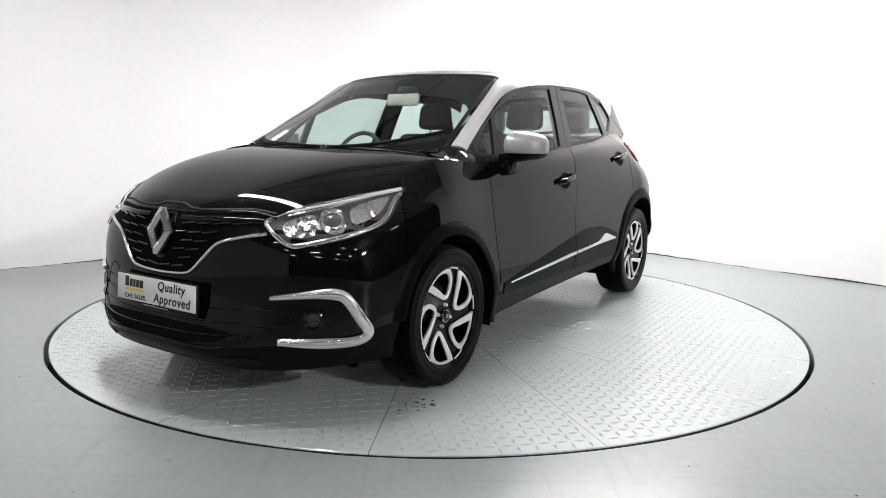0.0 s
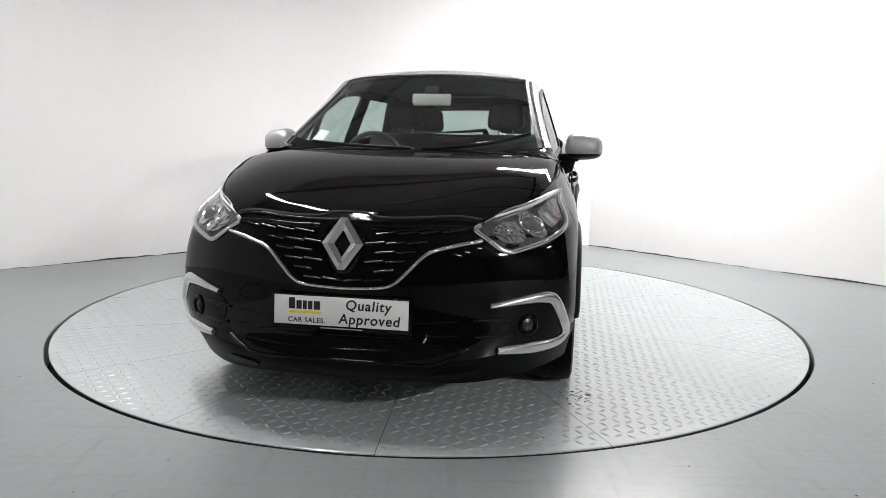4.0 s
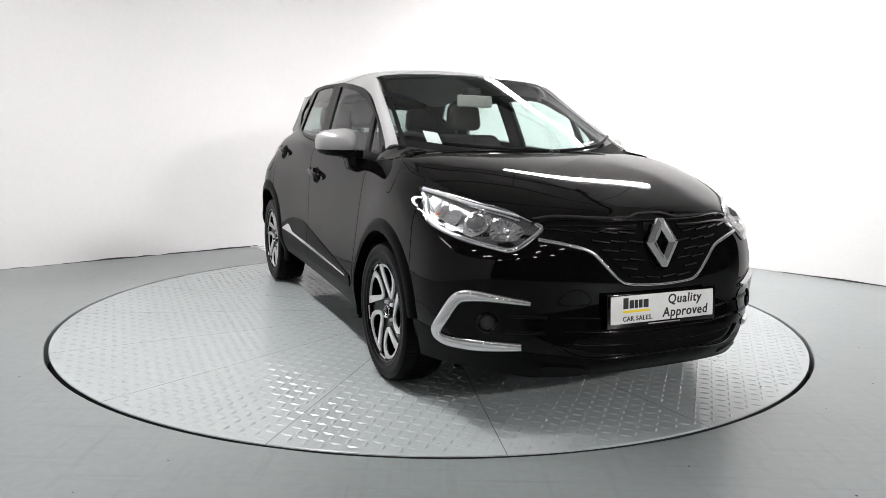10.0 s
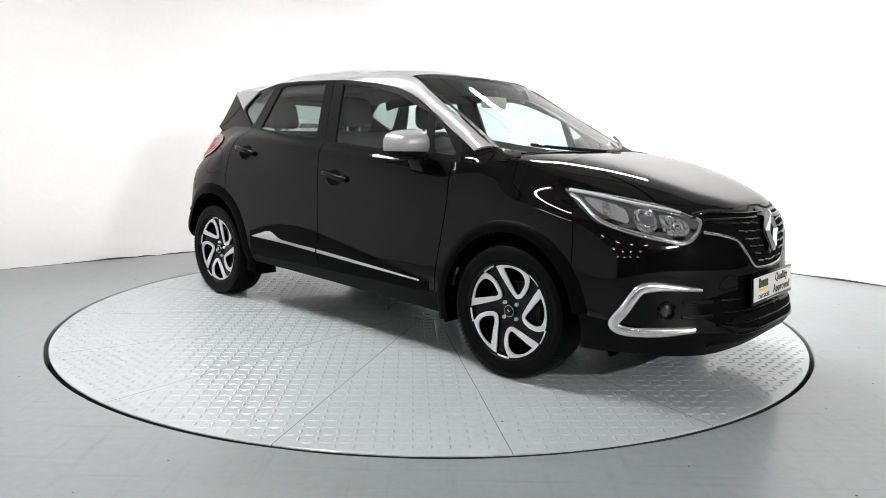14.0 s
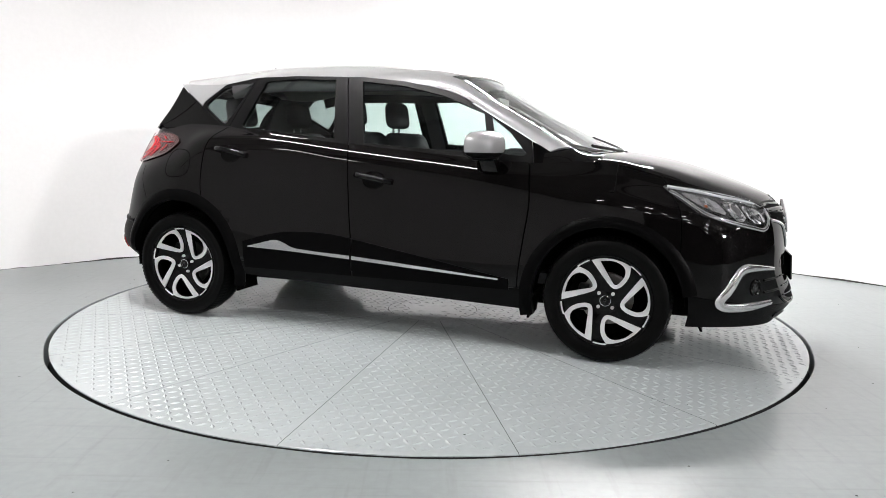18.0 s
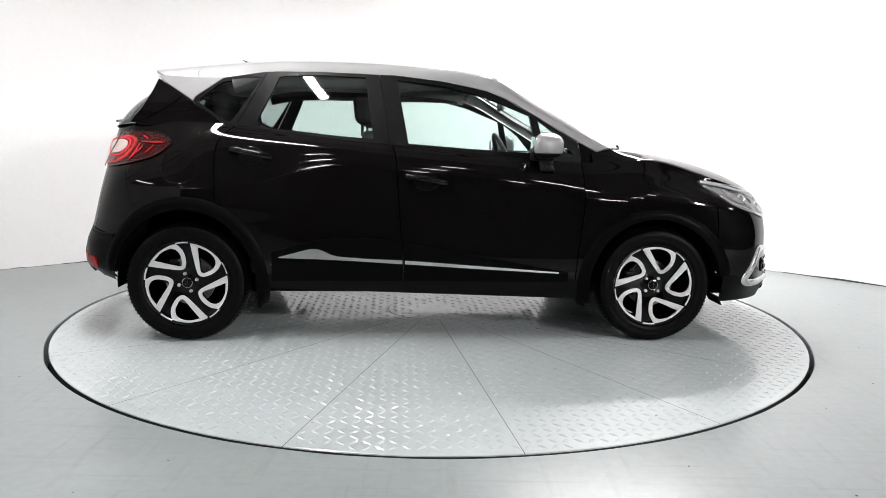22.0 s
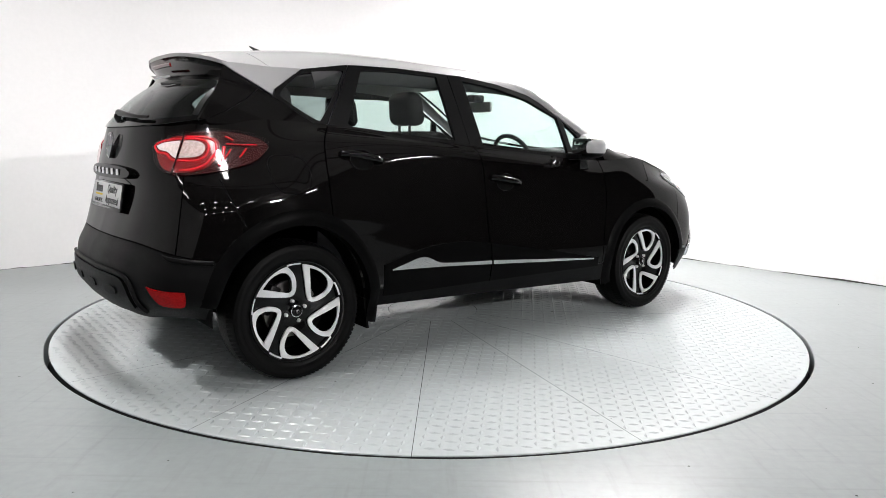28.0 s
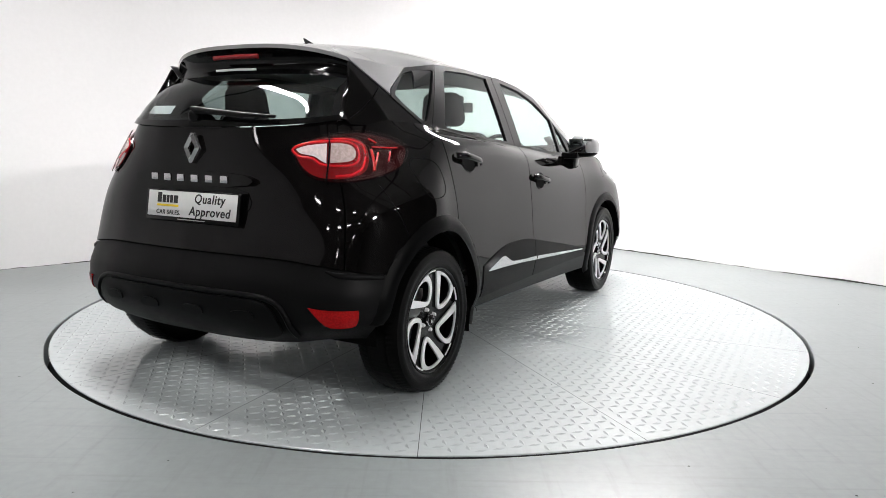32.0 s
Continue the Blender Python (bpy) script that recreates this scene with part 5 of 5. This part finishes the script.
for y in (.36, -.36):
    seat(-.10, y, .50, 1.17)
seat(-.92, 0, 1.16, 1.16)
rail = [Vector((.28 - 1.36 * i / 16, .585, roof_z(.28 - 1.36 * i / 16, .55) - 0.070)) for i in range(17)]
both("cant_rail_trim", strip(rail, (0.042, 0.012), [LEFT] * 17), M_CABIN)
bm = boxed(.72, 1.12, -.66, .66, .70, 1.02, bevel=0.05, seg=3)
for v in bm.verts:
    v.co.z += 0.03 * (v.co.x < .9) - .02 * (v.co.x > 1.0)
part("dashboard", bm, M_CABIN, car)
part("cabin_floor", boxed(-1.6, 1.1, -.70, .70, .36, .42), M_CABIN, car)
part("parcel_shelf", boxed(-1.62, -1.2, -.56, .56, 1.03, 1.06, bevel=0.01), M_CABIN, car)
ring = lathe([(.175 + .014 * math.cos(a), .014 * math.sin(a)) for a in [i * math.pi / 4 for i in range(8)]], 40, "x", True)
sw = part("steering_wheel", ring, M_CABIN, car)
sw.matrix_basis = pose(.50, -.37, 1.0, 0, -24, 0)
part("wheel_hub", boxed(-.02, .05, -.07, .07, -.06, .05, bevel=0.02), M_CABIN, sw)
part("wheel_spoke", boxed(-.01, .01, -.17, .17, -.018, .018, bevel=0.006), M_CABIN, sw)
part("instrument_hood", boxed(.66, .86, -.53, -.21, 1.00, 1.085, bevel=0.04, seg=3), M_CABIN, car)
part("cabin_mirror", boxed(.505, .530, -.115, .115, 1.32, 1.39, bevel=0.012), M_LIGHT_CABIN, car, "pale rear-view mirror back")
part("mirror_stalk", boxed(.42, .52, -.045, .045, 1.385, 1.435, bevel=0.015), M_CABIN, car)
both("pillar_trim", ([Vector((-.16 + dx - (z - 1.0) * .16, side_y(-.18, z) - .035 + dy, z)) for z in (.9, 1.1, 1.3, 1.47) for dx, dy in ((-.05, 0), (.06, 0))], grid_faces(4, 2)), M_CABIN)
both("door_card", ([Vector((x, side_y(x, 1.05) - .05 - .01 * (1.05 - z), z)) for x in [-1.1 + 2.0 * i / 10 for i in range(11)] for z in (.45, .8, 1.06 + .0)], grid_faces(11, 3)), M_CABIN)

# wheels ------------------------------------------------------------------------------------------
def wheel_loop(phase, grow=0.0):
    """Outline of one drop-shaped loop of the alloy wheel, outer and inner, in (across, up) of the wheel's face."""
    R = 0.2335

    def pol(deg, r):
        a = radians(deg + phase)
        return Vector((-R * r * math.cos(a), R * r * math.sin(a)))

    outer = [pol(110.5, .955), pol(98, .965), pol(84, .968), pol(70, .965), pol(58, .945), pol(50.7, .79), pol(46.5, .62), pol(46, .45), pol(52, .345), pol(66, .32), pol(82, .376), pol(101.8, .625)]
    inn = [pol(99.5, .895), pol(84, .915), pol(70, .895), pol(61, .83), pol(55.5, .70), pol(55.5, .52), pol(58, .44), pol(64, .408), pol(72, .433), pol(90.5, .65)]
    return smooth_poly([tuple(p) for p in outer], 3, (0, 4)), smooth_poly([tuple(p) for p in inn], 3, (0,))


def face_y(x, z):
    r = math.hypot(x, z)
    return 0.083 - 0.028 * (1 - min(1, r / 0.2)) ** 1.5 if r > 0.045 else 0.072


def wheel_sheet(poly, holes, off, depth, step=0.016):
    v2, tris = fill_2d(poly, step, holes)
    pts = [Vector((q.x, face_y(q.x, q.y) + off, q.y)) for q in v2]
    if tris:
        a, b, c = (pts[i] for i in tris[0])
        if (b - a).cross(c - a).y < 0:
            tris = [t[::-1] for t in tris]
    return solid(pts, tris, [Vector((0, -1, 0))] * len(pts), depth)


def build_wheel():
    w = empty("wheel", car)
    prof = [(0.205, -0.085), (0.235, -0.098), (0.285, -0.106), (0.312, -0.098), (0.317, -0.080), (0.3195, -0.04), (0.320, 0), (0.3195, 0.04), (0.317, 0.080),
            (0.312, 0.097), (0.300, 0.104), (0.285, 0.107), (0.280, 0.1055), (0.262, 0.1035), (0.257, 0.1045), (0.248, 0.102), (0.240, 0.096), (0.215, 0.085)]
    part("tyre", lathe(prof, 72), M_TYRE, w)
    v, f = [], []
    for k in range(90):
        a = 2 * math.pi * k / 90
        for s in (-1, 1):
            o = len(v)
            for da, y, r in ((-.42, .050, .3278), (.30, .050, .3278), (.62, .098, .3160), (-.10, .098, .3160)):
                ang = a + da * 2 * math.pi / 90 * .8
                v.append((r * math.cos(ang), s * y, r * math.sin(ang)))
            f.append((o, o + 1, o + 2, o + 3) if s > 0 else (o + 3, o + 2, o + 1, o))
    for y in (-.022, .022):
        for k in range(72):
            a, b = 2 * math.pi * k / 72, 2 * math.pi * (k + .93) / 72
            o = len(v)
            v += [(.3268 * math.cos(a), y - .018, .3268 * math.sin(a)), (.3268 * math.cos(b), y - .018, .3268 * math.sin(b)), (.3268 * math.cos(b), y + .018, .3268 * math.sin(b)), (.3268 * math.cos(a), y + .018, .3268 * math.sin(a))]
            f.append((o, o + 3, o + 2, o + 1))
    tread = part("tread", (v, f), M_TYRE, w)
    tread["kind"] = "stuff"
    rim = [(0.240, 0.094), (0.238, 0.0995), (0.232, 0.0985), (0.228, 0.085), (0.221, 0.06), (0.205, 0.0), (0.205, -0.09)]
    part("rim", lathe(rim, 72), M_GLOSS, w)
    loops = [wheel_loop(72 * k) for k in range(5)]
    circ = [(0.2285 * math.cos(2 * math.pi * i / 60), 0.2285 * math.sin(2 * math.pi * i / 60)) for i in range(60)]
    part("spoke_plate", wheel_sheet(circ, [lp[1] for lp in loops], -0.008, 0.022, 0.02), M_GLOSS, w)
    for lp in loops:
        part("spoke_loop", wheel_sheet(lp[0], [lp[1]], 0.005, 0.008, 0.014), M_ALU, w, "machined silver loop")
    for k in range(5):
        arc = [(-.2255 * math.cos(radians(113 + 72 * k + i * 2.2)), .2255 * math.sin(radians(113 + 72 * k + i * 2.2))) for i in range(9)]
        part("rim_accent", strip([Vector((a, .088, b)) for a, b in arc], (0.0055, 0.003), [LEFT] * 9), M_ALU, w)
    part("hub_cap", lathe([(0.0, 0.0775), (0.020, 0.077), (0.026, 0.074), (0.028, 0.066)], 28), M_GLOSS, w)
    part("cap_ring", lathe([(0.0285, 0.070), (0.0285, 0.0775), (0.0255, 0.0785), (0.0245, 0.076)], 28), M_CHROME, w)
    v, f = badge(Vector((0, .0775, 0)), LEFT, 0.010, 0.013)
    flat_part("cap_badge", (v, f), M_CHROME, w)
    for k in range(4):
        a = radians(45 + 90 * k)
        ob = part("wheel_bolt", lathe([(0.0, 0.070), (0.006, 0.070), (0.0085, 0.066), (0.010, 0.05)], 10), M_ALU, w)
        ob.location = (0.05 * math.cos(a), 0.004, 0.05 * math.sin(a))
    part("brake_disc", lathe([(0.0, 0.022), (0.07, 0.022), (0.075, 0.012), (0.135, 0.012), (0.135, -0.01)], 36), mat("brake_iron", (0.22, 0.21, 0.20), 0.4, metal=0.9, grain=0.2) if "brake_iron" not in bpy.data.materials else bpy.data.materials["brake_iron"], w)
    bm = boxed(0.09, 0.145, -0.02, 0.03, -0.07, 0.07, bevel=0.01)
    part("brake_caliper", bm, M_SATIN, w)
    part("wheel_back", lathe([(0.0, -0.03), (0.2, -0.03), (0.2, -0.05)], 24), M_LINER, w)
    return w


first_wheel = build_wheel()
for k, (ax, sy, spin) in enumerate(((AXLE["front"], 1, 29), (AXLE["rear"], 1, 10), (AXLE["front"], -1, 0), (AXLE["rear"], -1, -27))):
    m = pose(ax, 0.755 * sy, HUB_Z + 0.007, 0, 0, 0 if sy > 0 else 180) @ pose(0, 0, 0, 0, spin, 0)
    if k == 0:
        first_wheel.matrix_basis = m
    else:
        copy_thing(first_wheel, m)
def flap(x, y0, y1, z0, z1, lean):
    """A thin rubber flap hanging under the body."""
    v = [Vector((x + d + (lean if z == z0 else 0.0), y, z)) for d in (-.006, .006) for y in (y0, y1) for z in (z0, z1)]
    return v, [(0, 1, 3, 2), (4, 6, 7, 5), (0, 4, 5, 1), (2, 3, 7, 6), (1, 5, 7, 3), (0, 2, 6, 4)]


both("mud_flap", flap(.925, .64, .84, .20, .33, -.02), M_LINER)
both("mud_flap", flap(-.935, .62, .83, .185, .34, .02), M_LINER)
both("air_flap", flap(1.745, .54, .70, .180, .235, .03), M_LINER)
part("exhaust_box", boxed(-1.70, -1.45, -.35, .20, .27, .33, bevel=0.03), M_LINER, car)

# ---------------------------------------------------------------- turntable plates
SECTORS = 16
SEAM = -16.8


def sector_plate():
    """One wedge of the turntable's steel plate, with a bent-down outer rim and open joints beside it."""
    v, f = [], []
    n = 9
    for r in (0.30, 0.8, 1.3, 1.8, DISC_RADIUS - 0.004, DISC_RADIUS, DISC_RADIUS):
        for i in range(n):
            gap = 0.0013 / r
            a = gap + (2 * math.pi / SECTORS - 2 * gap) * i / (n - 1)
            v.append((r * math.cos(a), r * math.sin(a), 0.0))
    for i in range(n):
        v[5 * n + i] = (*v[5 * n + i][:2], -0.002)
        v[6 * n + i] = (*v[6 * n + i][:2], -0.006)
    return mesh_of("plate", v, grid_faces(7, n), M_DISC, False)


plate_mesh = sector_plate()
for k in range(SECTORS):
    ob = part("plate", plate_mesh, M_DISC, turntable)
    ob.matrix_basis = pose(0, 0, 0, 0, 0, SEAM + 22.5 * k)
part("centre_plate", lathe([(0.0, 0.0), (0.296, 0.0), (0.296, -0.02)], 64, "z"), M_DISC, turntable).data.shade_flat()
# coloured near-black, so the rim side reads as shaded in the gap
part("under_frame", lathe([(0.0, -0.012), (DISC_RADIUS - 0.001, -0.007), (DISC_RADIUS - 0.001, -0.1)], 96, "z"), M_SHADE_DARK, turntable)


def tread_pattern():
    """Raised lozenges of the checker plate, laid in turn along and across."""
    step, ln, wd, hi = 0.050, 0.0245, 0.0100, 0.0036
    v, f = [], []
    m = int(DISC_RADIUS / step) + 1
    rng = random.Random(4)
    for i in range(-m, m + 1):
        for j in range(-m, m + 1):
            x, y = i * step, j * step
            r = math.hypot(x, y)
            if r > DISC_RADIUS - 0.03 or r < 0.05:
                continue
            a = (math.degrees(math.atan2(y, x)) - SEAM) % 22.5
            if min(a, 22.5 - a) * radians(1) * r < 0.016:
                continue
            t = radians(45 if (i + j) % 2 else -45)
            c, s = math.cos(t), math.sin(t)
            h = hi * (0.85 + 0.15 * rng.random())
            o = len(v)
            for p, q, z in ((-ln, 0, 0.0), (0, -wd, 0.0), (ln, 0, 0.0), (0, wd, 0.0), (-ln * .35, 0, h), (ln * .35, 0, h)):
                v.append((x + p * c - q * s, y + p * s + q * c, z + 0.0002))
            f += [(o, o + 1, o + 5, o + 4), (o + 1, o + 2, o + 5), (o + 2, o + 3, o + 4, o + 5), (o + 3, o, o + 4)]
    ob = part("tread_pattern", (v, f), M_DISC, turntable)
    ob["kind"] = "stuff"


tread_pattern()


# ---------------------------------------------------------------- lights
def tube_light(at, length, turn, z, share):
    t = tagged(empty("ceiling_light"), "hanging fluorescent batten light with white housing", "light", group="hall lights")
    part("housing", boxed(-length / 2, length / 2, -0.06, 0.06, 0.0, 0.05, bevel=0.008), M_HOUSING, t)
    # strips added to the low battens, to hold light off the walls
    if z < 3.0:
        for e in (-0.066, 0.060):
            part("added_baffle", boxed(-length / 2, length / 2, e, e + 0.006, -0.018, 0.05, bevel=0.001), M_HOUSING, t)
    part("diffuser", boxed(-length / 2 + 0.02, length / 2 - 0.02, -0.05, 0.05, -0.04, -0.001, bevel=0.015), TUBES[share], t, "glowing white diffuser")
    for s in (-0.4, 0.4):
        part("hanger", boxed(s * length - .004, s * length + .004, -.004, .004, 0.05, 4.8 - z), M_SHADE_DARK, t)
    t.matrix_basis = pose(at[0], at[1], z, 0, 0, turn)
    return t


M_HOUSING = mat("white_enamel", (0.7, 0.7, 0.7), 0.4, grain=0.05)
# every batten is hung alike, the added left-hand fill included
for x, y, ln, turn, z, share in LAMPS:
    tube_light((x, y), ln, turn, z, share)


def cable_tray(x, y, length, turn):
    t = tagged(empty("cable_tray"), "thin dark cable tray hung below the ceiling", "cable tray", group="ceiling cable trays")
    part("tray", boxed(-length / 2, length / 2, -0.04, 0.04, 0.0, 0.05, bevel=0.005), M_SHADE_DARK, t)
    for e in (-0.45, -0.15, 0.15, 0.45):
        part("hanger", boxed(e * length - .004, e * length + .004, -.004, .004, 0.05, 0.4), M_SHADE_DARK, t)
    t.matrix_basis = pose(x, y, 4.4, 0, 0, turn)


for x, y, ln, turn in ((-1.0, 0.6, 12, 8), (0.5, 2.2, 12, 8), (-0.5, -1.4, 14, 8), (1.0, -3.6, 14, 8), (3.2, -4.0, 14, 98)):
    cable_tray(x, y, ln, turn)

# ---------------------------------------------------------------- small things on the floor and wall
def shards(spots, size, seed, z=0.001):
    """Small curled flakes lying flat."""
    rng = random.Random(seed)
    v, f = [], []
    for x, y in spots:
        k = rng.randint(4, 6)
        r = size * (0.4 + rng.random())
        o = len(v)
        for q in range(k):
            a = 2 * math.pi * q / k + rng.random() * 0.7
            rr = r * (0.4 + 0.8 * rng.random())
            v.append((x + rr * math.cos(a), y + rr * math.sin(a), z + rng.random() * size * 0.25))
        v.append((x, y, z + size * 0.3))
        f += [(o + q, o + (q + 1) % k, o + k) for q in range(k)]
    return v, f


M_LEAF = mat("dry_leaf_brown", (0.018, 0.014, 0.011), 0.8, grain=0.3, grain_scale=200, spec=0.2)
rng = random.Random(11)
debris = tagged(new("debris", mesh_of("debris", *shards([(1.50 + rng.gauss(0, .04), .93 + rng.gauss(0, .05)) for _ in range(26)] + [(1.46 + rng.gauss(0, .015), .995 + rng.gauss(0, .012)) for _ in range(8)], 0.007, 2), M_LEAF, False)),
                "crumbs of dry dark debris lying on the turntable", "debris", kind="stuff")
spots = []
for _ in range(150):
    a, r = rng.random() * 2 * math.pi, 2.36 + 2.2 * rng.random()
    spots.append((r * math.cos(a), r * math.sin(a)))
specks = tagged(new("floor_specks", mesh_of("floor_specks", *shards(spots, 0.005, 5, 0.0005), M_LEAF, False)), "dark specks of grit on the painted floor", "grit", kind="stuff")
spots = []
for _ in range(60):
    a, r = rng.random() * 2 * math.pi, 2.2 * math.sqrt(rng.random())
    spots.append((r * math.cos(a), r * math.sin(a)))
plate_specks = tagged(new("plate_specks", mesh_of("plate_specks", *shards(spots, 0.005, 6, 0.001), M_LEAF, False)), "dark specks of grit on the turntable", "grit", kind="stuff")


def board(name, corners, thick, label):
    n = len(corners)
    v = [Vector((x, y, 0.001)) for x, y in corners] + [Vector((x, y, thick)) for x, y in corners]
    f = [tuple(range(n, 2 * n)), tuple(range(n))[::-1]] + [(i, (i + 1) % n, n + (i + 1) % n, n + i) for i in range(n)]
    return tagged(new(name, mesh_of(name, v, f, M_PAPER, False)), label, "board")


board("white_board", [(-1.90, 2.62), (-1.42, 2.86), (-1.36, 2.76), (-1.80, 2.56)], 0.012, "thin white offcut board lying by the wall")
board("white_board", [(-1.76, 2.44), (-1.28, 2.60), (-1.25, 2.50), (-1.70, 2.36)], 0.012, "thin white offcut board lying on the floor")


def wall_fitting():
    """A small torn cable outlet on the left wall, just above knee height."""
    out = Vector((0.66, -0.75, 0))
    along = Vector((0.75, 0.66, 0))
    at = Vector((-1.685, 2.845, 0.462))
    g = tagged(empty("cable_outlet"), "small broken cable outlet fixed to the white wall", "outlet")
    v, f = [], []
    for k, (a0, a1, z0, z1, d) in enumerate(((-.03, .03, -.03, .02, .012), (.02, .09, .005, .022, .010))):
        q = [at + along * a + UP * z + out * e for e in (-.004, d) for a, z in ((a0, z0), (a1, z0), (a1, z1), (a0, z1))]
        part("back_plate" if k == 0 else "cable_stub", (q, [(3, 2, 1, 0), (4, 5, 6, 7), (0, 1, 5, 4), (1, 2, 6, 5), (2, 3, 7, 6), (3, 0, 4, 7)]), M_GREY, g)
    loop = [at + along * (-.005 + .022 * math.cos(i / 14 * 2 * math.pi)) + UP * (-.022 + .028 * math.sin(i / 14 * 2 * math.pi)) + out * .016 for i in range(15)]
    part("cable_loop", strip(loop, (0.005, 0.005), [out] * 15), M_GREY, g)


M_GREY = mat("grey_plastic", (0.25, 0.24, 0.23), 0.5, grain=0.2)
wall_fitting()


def wall_foot():
    """Ragged dark gap where the wall boards meet the floor."""
    rng = random.Random(21)
    v, f = [], []
    for a, b in (((-6.6, -1.50), (-4.0, 0.80)), ((-4.0, 0.80), (-1.85, 2.70)), (CORNER, RIGHT_B)):
        a, b = Vector((*a, 0)), Vector((*b, 0))
        t = (b - a).normalized()
        n = Vector((t.y, -t.x, 0)) * 0.004
        m = int((b - a).length / 0.06)
        o = len(v)
        h = 0.008
        for i in range(m + 1):
            h = min(0.016, max(0.002, h + rng.gauss(0, 0.003)))
            p = a.lerp(b, i / m) + n
            v += [p + UP * 0.0005, p + UP * h]
        f += [(o + 2 * i, o + 2 * i + 2, o + 2 * i + 3, o + 2 * i + 1) for i in range(m)]
    tagged(new("baseboard", mesh_of("baseboard", v, f, M_FOOT, False)), "dark ragged joint at the foot of the walls", kind="structure")


M_FOOT = mat("dark_joint", (0.05, 0.048, 0.045), 0.8, grain=0.4, grain_scale=40)
wall_foot()


# ---------------------------------------------------------------- motion of the disc and the car
def motions():
    times = [0.0, 0.1] + [float(i) for i in range(1, 32)] + [31.9, 32.0]
    disc_rows, car_rows = [], []
    for t in times:
        deg = TURN_START + TURN_SPEED * t
        at = Matrix.Rotation(radians(deg), 3, "Z") @ CAR_OFFSET
        disc_rows.append((t, pose(0, 0, 0, 0, 0, deg)))
        car_rows.append((t, pose(at.x, at.y, at.z, 0, 0, deg)))
    walk(turntable, disc_rows)
    walk(plate_specks, disc_rows)
    walk(debris, disc_rows)
    walk(car, car_rows)


motions()
